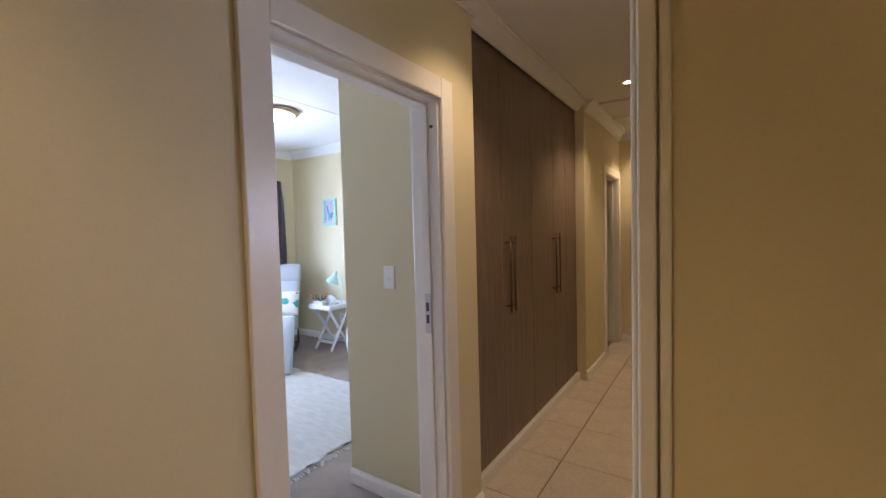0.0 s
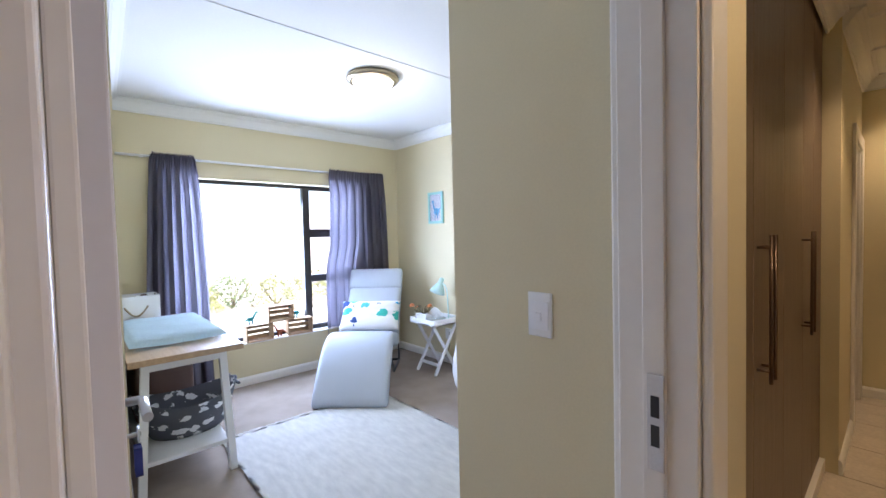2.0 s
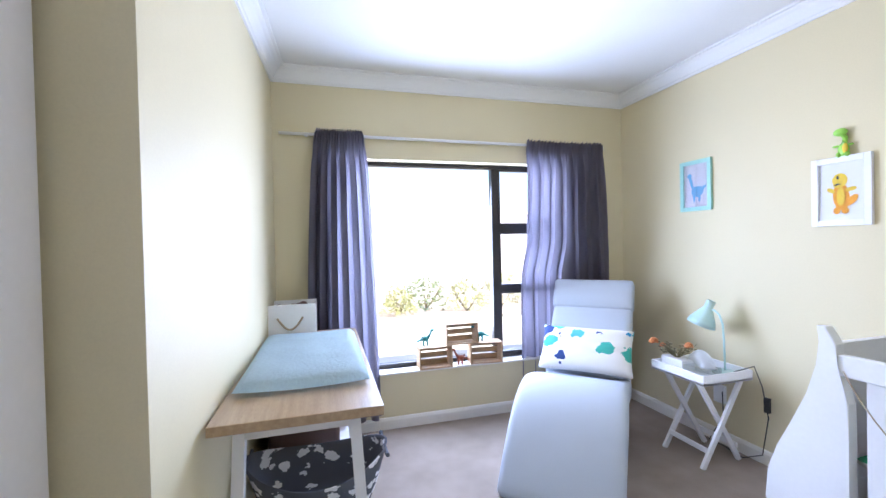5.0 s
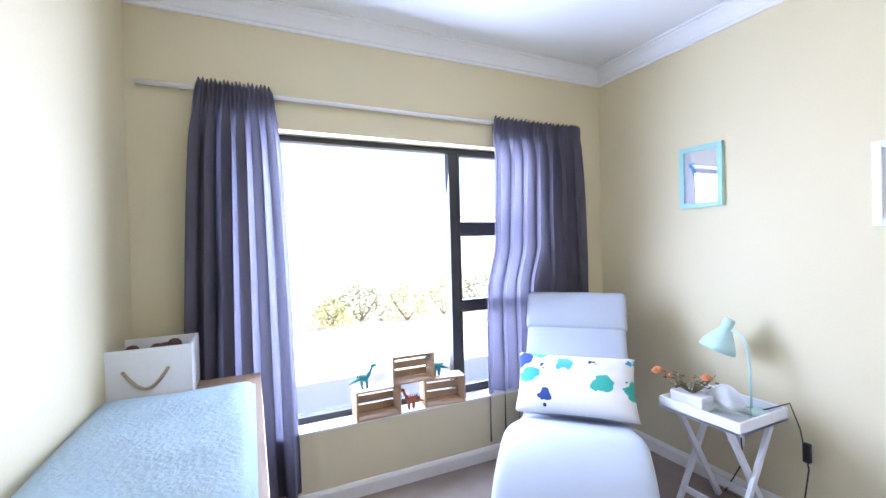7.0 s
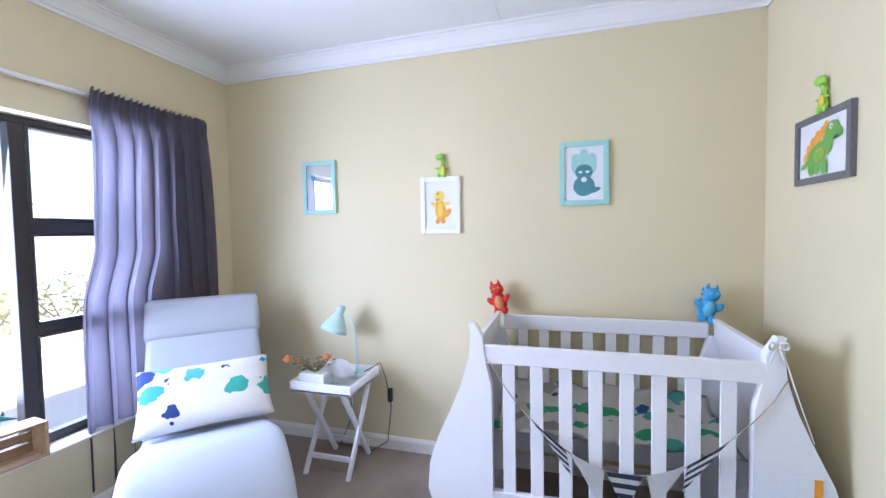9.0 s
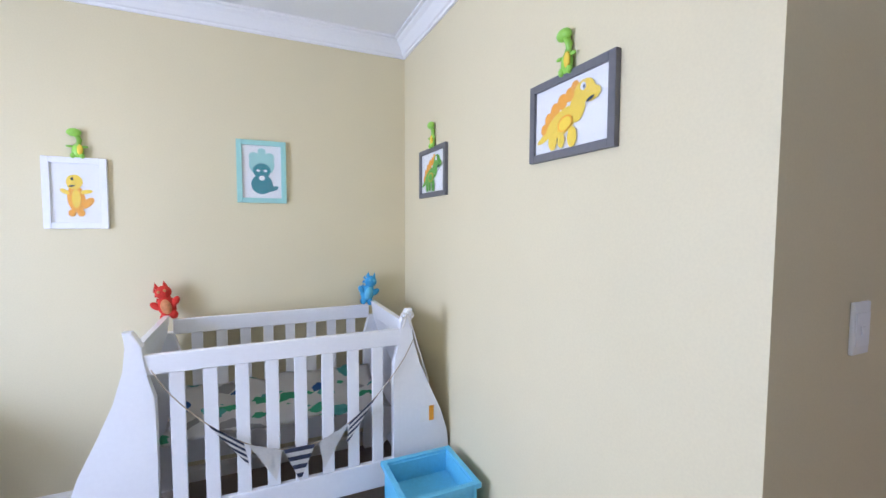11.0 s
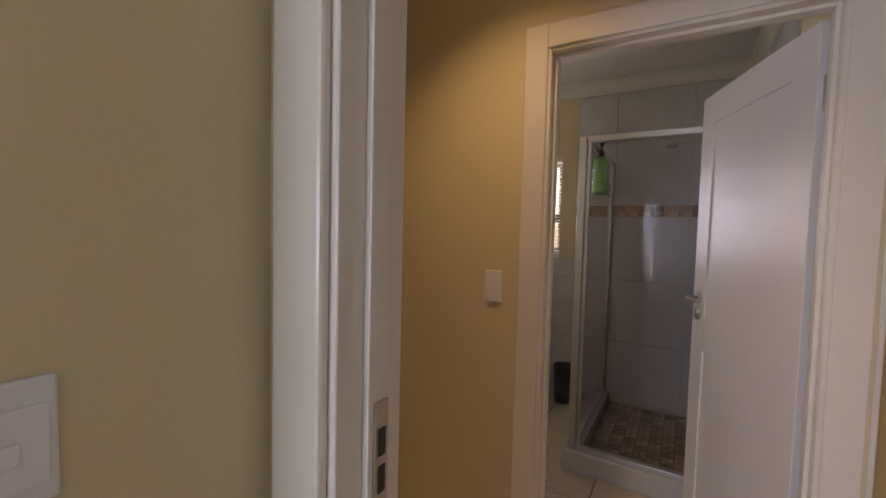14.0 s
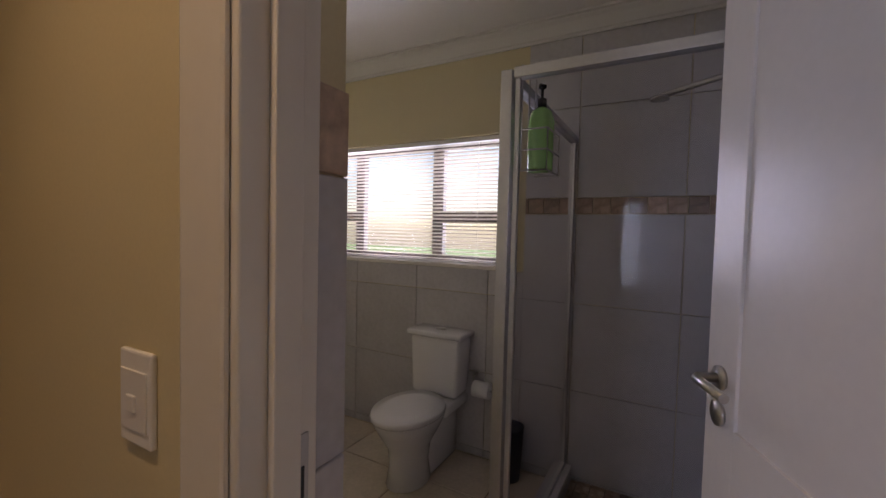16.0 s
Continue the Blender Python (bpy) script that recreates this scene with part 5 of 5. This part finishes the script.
# ---- bathroom ----
bw = empty("window_bathroom", "white framed bathroom window behind a venetian blind", "window", kind="structure")
bm = bmesh.new()
fx = BX + 0.14
for a, b, c, d in ((WY0, WZ0, WY0 + 0.05, WZ1), (WY1 - 0.05, WZ0, WY1, WZ1), (WY0, WZ0, WY1, WZ0 + 0.05), (WY0, WZ1 - 0.05, WY1, WZ1), (3.745, WZ0, 3.83, WZ1), (4.44, WZ0, 4.52, WZ1), (WY0, 1.485, 3.745, 1.57), (4.52, 1.485, WY1, 1.57)):
    add_box(bm, (fx - 0.025, a, b), (fx + 0.025, c, d), 0.003)
part(bw, "frame", mesh("frame", bm, material("brown_grey_frame", (0.14, 0.11, 0.10), 0.4)))
bm = bmesh.new()
add_box(bm, (fx - 0.003, WY0 + 0.05, WZ0 + 0.05), (fx + 0.003, WY1 - 0.05, WZ1 - 0.05))
part(bw, "pane", mesh("pane", bm, PANE)).visible_shadow = False
boxes("sill_bathroom", TRIM, [((BX - 0.012, WY0, WZ0 - 0.02), (BX + 0.115, WY1, WZ0 + 0.001))], "tiled white bathroom window sill", "window sill")
bl = empty("venetian_blind", "cream venetian blind lowered over the bathroom window", "blind")
bm = bmesh.new()
add_box(bm, (BX + 0.03, WY0 + 0.01, WZ1 - 0.03), (BX + 0.065, WY1 - 0.01, WZ1 - 0.001), 0.002)
part(bl, "head_rail", mesh("head_rail", bm, WHITE))
bm = bmesh.new()
add_box(bm, (BX + 0.035, WY0 + 0.01, WZ0 + 0.004), (BX + 0.06, WY1 - 0.01, WZ0 + 0.02), 0.002)
part(bl, "bottom_rail", mesh("bottom_rail", bm, WHITE))
nb = 32
sl = None
for k in range(nb):
    z = WZ0 + 0.03 + (WZ1 - WZ0 - 0.07) * k / (nb - 1)
    if sl is None:
        bm = bmesh.new()
        add_box(bm, (-0.012, WY0 + 0.012, -0.0006), (0.012, WY1 - 0.012, 0.0006))
        sl = mesh("slat", bm, BLIND)
    p = part(bl, "slat", sl)
    p.matrix_basis = pose(BX + 0.048, 0, z, 0, 22, 0)
# toilet
wc = empty("toilet", "white close-coupled porcelain toilet with closed seat", "toilet", pose(BX - 0.0, 3.62, 0))
bm = bmesh.new()
prof = [(0.10, 0.0), (0.115, 0.01), (0.10, 0.12), (0.11, 0.22), (0.16, 0.32), (0.185, 0.38), (0.185, 0.395), (0.0, 0.396)]
add_lathe(bm, prof, (-0.44, 0, 0), 32, sx=1.35, sy=1.0)
add_box(bm, (-0.36, -0.10, 0.0), (-0.02, 0.10, 0.36), 0.03)
add_box(bm, (-0.30, -0.165, 0.33), (-0.005, 0.165, 0.40), 0.025)
part(wc, "bowl", mesh("bowl", bm, PORCELAIN, smooth=True))
bm = bmesh.new()
add_lathe(bm, [(0.0, 0.397), (0.19, 0.397), (0.197, 0.41), (0.19, 0.432), (0.12, 0.442), (0.0, 0.444)], (-0.45, 0, 0), 36, sx=1.32, sy=0.98)
part(wc, "seat", mesh("seat", bm, PORCELAIN, smooth=True))
bm = bmesh.new()
add_box(bm, (-0.19, -0.18, 0.40), (-0.005, 0.18, 0.77), 0.03)
for v in bm.verts:
    v.co.y *= 0.88 + 0.12 * (v.co.z - 0.4) / 0.37
part(wc, "cistern", mesh("cistern", bm, PORCELAIN, smooth=True))
bm = bmesh.new()
add_box(bm, (-0.205, -0.195, 0.77), (-0.003, 0.195, 0.805), 0.012)
part(wc, "cistern_lid", mesh("cistern_lid", bm, PORCELAIN, smooth=True))
bm = bmesh.new()
add_lathe(bm, [(0.0, 0.805), (0.028, 0.805), (0.026, 0.812), (0.0, 0.813)], (-0.10, 0, 0), 20, sy=1.4)
part(wc, "flush_button", mesh("flush_button", bm, CHROME), "chrome flush button")
# roll holder
rh = empty("toilet_roll_holder", "chrome holder with a white toilet roll on the tiles", "toilet roll", pose(BX, 3.345, 0.46))
bm = bmesh.new()
add_tube(bm, [(0, 0.06, 0.07), (-0.05, 0.06, 0.07), (-0.07, 0.06, 0.0), (-0.07, -0.07, 0.0)], 0.006, 8)
add_box(bm, (-0.01, 0.04, 0.045), (0, 0.08, 0.095), 0.003)
part(rh, "arm", mesh("arm", bm, CHROME))
bm = bmesh.new()
add_tube(bm, [(-0.07, -0.06, 0), (-0.07, 0.045, 0)], 0.05, 24)
part(rh, "roll", mesh("roll", bm, PAPER), "white paper roll")
bm = bmesh.new()
add_lathe(bm, [(0.0, 0.0), (0.07, 0.0), (0.085, 0.3), (0.088, 0.305), (0.08, 0.3), (0.066, 0.01), (0.0, 0.01)], (2.0, 3.14, 0), 28)
tagged(new("waste_bin", mesh("waste_bin", bm, material("dark_blue_plastic", (0.03, 0.035, 0.06), 0.4), smooth=True)), "small dark plastic waste bin beside the shower", "waste bin")
# shower
sh = empty("shower_enclosure", "glass shower enclosure with aluminium frame on a tiled kerb", "shower")
SX, SY = 1.05, 2.85
bm = bmesh.new()
add_box(bm, (SX - 0.05, 1.925, 0.0), (SX + 0.05, SY + 0.05, 0.12), 0.006)
add_box(bm, (SX + 0.05, SY - 0.05, 0.0), (BX - 0.012, SY + 0.05, 0.12), 0.006)
part(sh, "kerb", mesh("kerb", bm, BTILE), "pale tiled kerb")
for name, lo, hi in (("corner_post", (SX - 0.02, SY - 0.02, 0.12), (SX + 0.02, SY + 0.02, 1.96)), ("wall_post", (SX - 0.015, 1.93, 0.12), (SX + 0.015, 1.96, 1.93)), ("wall_post", (BX - 0.045, SY - 0.015, 0.12), (BX - 0.014, SY + 0.015, 1.93)), ("top_bar", (SX - 0.02, 1.96, 1.93), (SX + 0.02, SY - 0.025, 1.965)), ("top_bar", (SX + 0.025, SY - 0.02, 1.93), (BX - 0.014, SY + 0.02, 1.965)), ("bottom_bar", (SX - 0.02, 1.96, 0.12), (SX + 0.02, SY - 0.025, 0.145)), ("bottom_bar", (SX + 0.025, SY - 0.02, 0.12), (BX - 0.045, SY + 0.02, 0.145)), ("door_stile", (SX - 0.01, SY - 0.045, 0.145), (SX + 0.01, SY - 0.028, 1.93))):
    bm = bmesh.new()
    add_box(bm, lo, hi, 0.003)
    part(sh, name, mesh(name, bm, ALU))
bm = bmesh.new()
add_box(bm, (SX - 0.003, 1.962, 0.145), (SX + 0.003, SY - 0.046, 1.93))
part(sh, "glass_door", mesh("glass_door", bm, SHOWERG), "clear glass door").visible_shadow = False
bm = bmesh.new()
add_box(bm, (SX + 0.026, SY - 0.003, 0.145), (BX - 0.046, SY + 0.003, 1.93))
part(sh, "glass_side", mesh("glass_side", bm, SHOWERG), "clear glass side panel").visible_shadow = False
bm = bmesh.new()
add_tube(bm, [(1.62, 1.925, 2.04), (1.62, 2.1, 2.06), (1.62, 2.42, 1.99)], 0.011, 10)
add_lathe(bm, [(0.0, 0.0), (0.035, 0.0), (0.03, 0.012), (0.0, 0.014)], (1.62, 2.42, 1.975), 20)
part(sh, "shower_arm", mesh("shower_arm", bm, CHROME), "chrome shower arm with a round rose")
cad = empty("shower_caddy", "chrome wire caddy holding a green gel bottle", "shower caddy", pose(1.19, SY - 0.02, 1.62))
bm = bmesh.new()
for z in (0.02, 0.09, 0.16):
    add_tube(bm, [(-0.08, -0.01, z), (-0.08, -0.10, z), (0.08, -0.10, z), (0.08, -0.01, z)], 0.003, 6)
for x in (-0.08, 0, 0.08):
    add_tube(bm, [(x, -0.008, 0.38), (x, -0.01, 0.02), (x, -0.10, 0.02), (x, -0.10, 0.16)], 0.003, 6)
part(cad, "wires", mesh("wires", bm, CHROME))
bm = bmesh.new()
add_lathe(bm, [(0.0, 0.026), (0.042, 0.026), (0.045, 0.04), (0.045, 0.2), (0.035, 0.235), (0.014, 0.25), (0.0, 0.25)], (0, -0.055, 0), 22)
part(cad, "bottle", mesh("bottle", bm, BOTTLE, smooth=True), "green shower gel bottle")
bm = bmesh.new()
add_lathe(bm, [(0.016, 0.25), (0.016, 0.28), (0.005, 0.285), (0.005, 0.315), (0.014, 0.318), (0.014, 0.328), (0.0, 0.33)], (0, -0.055, 0), 14)
add_tube(bm, [(0, -0.055, 0.322), (-0.04, -0.06, 0.318)], 0.005, 6)
part(cad, "pump", mesh("pump", bm, BLACKP), "black pump top")
# far rooms
sf = empty("shoe_shelf", "white open shelf seen through the far doorway", "shelf", pose(-1.9, 6.95, 0))
bm = bmesh.new()
for z in (0.05, 0.3, 0.55, 0.8):
    add_box(bm, (-0.35, -0.15, z), (0.35, 0.15, z + 0.02), 0.002)
for x in (-0.37, 0.35):
    add_box(bm, (x, -0.15, 0), (x + 0.02, 0.15, 0.85), 0.002)
part(sf, "boards", mesh("boards", bm, WHITE))

for y in (WY0 + 0.2, WY1 - 0.2):
    bm = bmesh.new()
    add_tube(bm, [(BX + 0.034, y, WZ0 + 0.01), (BX + 0.034, y, WZ1 - 0.02)], 0.0018, 5)
    part(bl, "ladder_cord", mesh("ladder_cord", bm, LINEN))
lid = empty("soap_rack", "white corner rack on the shower tiles", "shower rack", pose(BX - 0.013, 1.94, 1.2))
bm = bmesh.new()
for z in (0.0, 0.28, 0.5):
    add_prism(bm, [(0, 0), (-0.17, 0), (-0.14, 0.07), (-0.07, 0.14), (0, 0.17)], 0.02, Matrix.Translation((0, 0, z)), 0, 0.003)
    add_tube(bm, [(-0.17, 0.0, z + 0.05), (-0.14, 0.07, z + 0.05), (-0.07, 0.14, z + 0.05), (0, 0.17, z + 0.05)], 0.004, 6)
part(lid, "shelves", mesh("shelves", bm, WHITE))

# ---- tiles, last ----
def shared_tile(w, d, h, mat, bevel=0.003):
    bm = bmesh.new()
    r = bmesh.ops.create_cube(bm, size=1)
    for v in r["verts"]:
        v.co = Vector((v.co.x * w, v.co.y * d, v.co.z * h))
    top = [f for f in bm.faces if f.normal.z > 0.9]
    bmesh.ops.bevel(bm, geom=list(top[0].edges), offset=bevel, segments=1, affect='EDGES')
    return mesh("tile", bm, mat)


def vary_by_object(m, amount=0.12):
    nt = m.node_tree
    b = nt.nodes["Principled BSDF"]
    src = b.inputs["Base Color"].links[0].from_socket
    info, mul = nt.nodes.new("ShaderNodeObjectInfo"), nt.nodes.new("ShaderNodeMapRange")
    mul.inputs["To Min"].default_value, mul.inputs["To Max"].default_value = 1 - amount, 1 + amount
    nt.links.new(info.outputs["Random"], mul.inputs["Value"])
    hsv = nt.nodes.new("ShaderNodeHueSaturation")
    nt.links.new(mul.outputs[0], hsv.inputs["Value"])
    nt.links.new(src, hsv.inputs["Color"])
    nt.links.new(hsv.outputs[0], b.inputs["Base Color"])


vary_by_object(TILE, 0.07)
vary_by_object(BTILE, 0.05)
vary_by_object(BAND, 0.35)
vary_by_object(MOSAIC, 0.4)


def lay(parent, x0, x1, y0, y1, ox, oy, pitch, mat, gap=0.007, top=0.0):
    cache = {}
    i0, i1 = math.floor((x0 - ox) / pitch), math.ceil((x1 - ox) / pitch)
    j0, j1 = math.floor((y0 - oy) / pitch), math.ceil((y1 - oy) / pitch)
    for i in range(i0, i1):
        for j in range(j0, j1):
            a, b = max(x0, ox + i * pitch + gap / 2), min(x1, ox + (i + 1) * pitch - gap / 2)
            c, d = max(y0, oy + j * pitch + gap / 2), min(y1, oy + (j + 1) * pitch - gap / 2)
            if b - a < 0.02 or d - c < 0.02:
                continue
            key = (round(b - a, 3), round(d - c, 3))
            if key not in cache:
                cache[key] = shared_tile(b - a, d - c, 0.008, mat)
            p = part(parent, "tile", cache[key])
            p.location = ((a + b) / 2, (c + d) / 2, top - 0.004)


fp, fb = bpy.data.objects["floor_passage"], bpy.data.objects["floor_bathroom"]
lay(fp, -0.985, -0.001, -0.55, 6.78, -0.70, 4.15, 0.485, TILE)
lay(fp, 0.001, 1.6, -0.55, 1.81, -0.70, 4.15, 0.485, TILE)
lay(fb, 0.003, BX - 0.01, EY0, BY1, -0.70, 4.15, 0.485, TILE)


def tile_wall(parent, axis, at, facing, u0, u1, rows, pitch, mat, off=0.0, gap=0.004, holes=()):
    """Tiles on a wall: axis 'x' is a wall of constant x, laid along y; rows are (z0, z1)."""
    cache = {}
    for z0, z1 in rows:
        k = math.floor((u0 - off) / pitch)
        while off + k * pitch < u1:
            a, b = max(u0, off + k * pitch + gap / 2), min(u1, off + (k + 1) * pitch - gap / 2)
            k += 1
            if b - a < 0.015:
                continue
            pieces = [(a, b, z0 + gap / 2, z1 - gap / 2)]
            for ha, hb, hz0, hz1 in holes:
                nxt = []
                for (p, q, r, s) in pieces:
                    if q <= ha or p >= hb or s <= hz0 or r >= hz1:
                        nxt.append((p, q, r, s))
                        continue
                    if r < hz0:
                        nxt.append((p, q, r, hz0))
                    if s > hz1:
                        nxt.append((p, q, hz1, s))
                    if p < ha:
                        nxt.append((p, ha, max(r, hz0), min(s, hz1)))
                    if q > hb:
                        nxt.append((hb, q, max(r, hz0), min(s, hz1)))
                pieces = nxt
            for p, q, r, s in pieces:
                if q - p < 0.012 or s - r < 0.012:
                    continue
                key = (round(q - p, 3), round(s - r, 3))
                if key not in cache:
                    cache[key] = shared_tile(q - p, s - r, 0.010, mat, 0.002)
                ob = part(parent, "tile", cache[key])
                if axis == 'x':
                    ob.matrix_basis = Matrix.Translation((at + facing * 0.005, (p + q) / 2, (r + s) / 2)) @ Matrix.Rotation(radians(90 * facing), 4, 'Z') @ Matrix.Rotation(radians(90), 4, 'X')
                else:
                    ob.matrix_basis = Matrix.Translation(((p + q) / 2, at + facing * 0.005, (r + s) / 2)) @ Matrix.Rotation(radians(90 + 90 * facing), 4, 'Z') @ Matrix.Rotation(radians(90), 4, 'X')


LOW = [(0, 0.05), (0.05, 0.545), (0.545, 1.04), (1.04, 1.54)]
HIGH = [(1.63, 2.13), (2.13, H - 0.102)]
wb, wh, wp = bpy.data.objects["wall_bathroom_window"], bpy.data.objects["wall_hall"], bpy.data.objects["wall_bathroom_pier"]
hole = [(WY0, WY1, WZ0 - 0.02, WZ1)]
tile_wall(wb, 'x', BX, -1, 1.93, 3.12, LOW + HIGH, 0.525, BTILE, 2.30)
tile_wall(wb, 'x', BX, -1, 1.93, 3.12, [(1.54, 1.63)], 0.09, BAND, 1.93)
tile_wall(wb, 'x', BX, -1, 3.12, BY1, [(0, 0.05), (0.05, 0.545), (0.545, 1.04), (1.04, WZ0 - 0.02)], 0.525, BTILE, 2.82)
tile_wall(wh, 'y', 1.92, 1, 0.95, BX - 0.012, LOW + HIGH, 0.525, BTILE, 1.07)
tile_wall(wh, 'y', 1.92, 1, 0.95, BX - 0.012, [(1.54, 1.63)], 0.09, BAND, 0.95)
tile_wall(wp, 'y', 2.84, -1, 0.155, 0.26, LOW[:3] + [(1.04, 1.51)], 0.40, BTILE, 0.0)
tile_wall(wp, 'y', 2.84, -1, 0.155, 0.26, [(1.51, 1.65)], 0.14, BAND, 0.15)
# shower floor of small uneven mosaic
sf2 = empty("shower_floor", "brown pebble mosaic shower floor", "shower floor", kind="structure")
bm = bmesh.new()
add_box(bm, (SX + 0.05, 1.935, 0.0), (BX - 0.012, SY - 0.05, 0.035))
part(sf2, "screed", mesh("screed", bm, GROUT))
lay(sf2, SX + 0.052, BX - 0.014, 1.937, SY - 0.052, 1.1, 1.94, 0.075, MOSAIC, 0.006, 0.043)
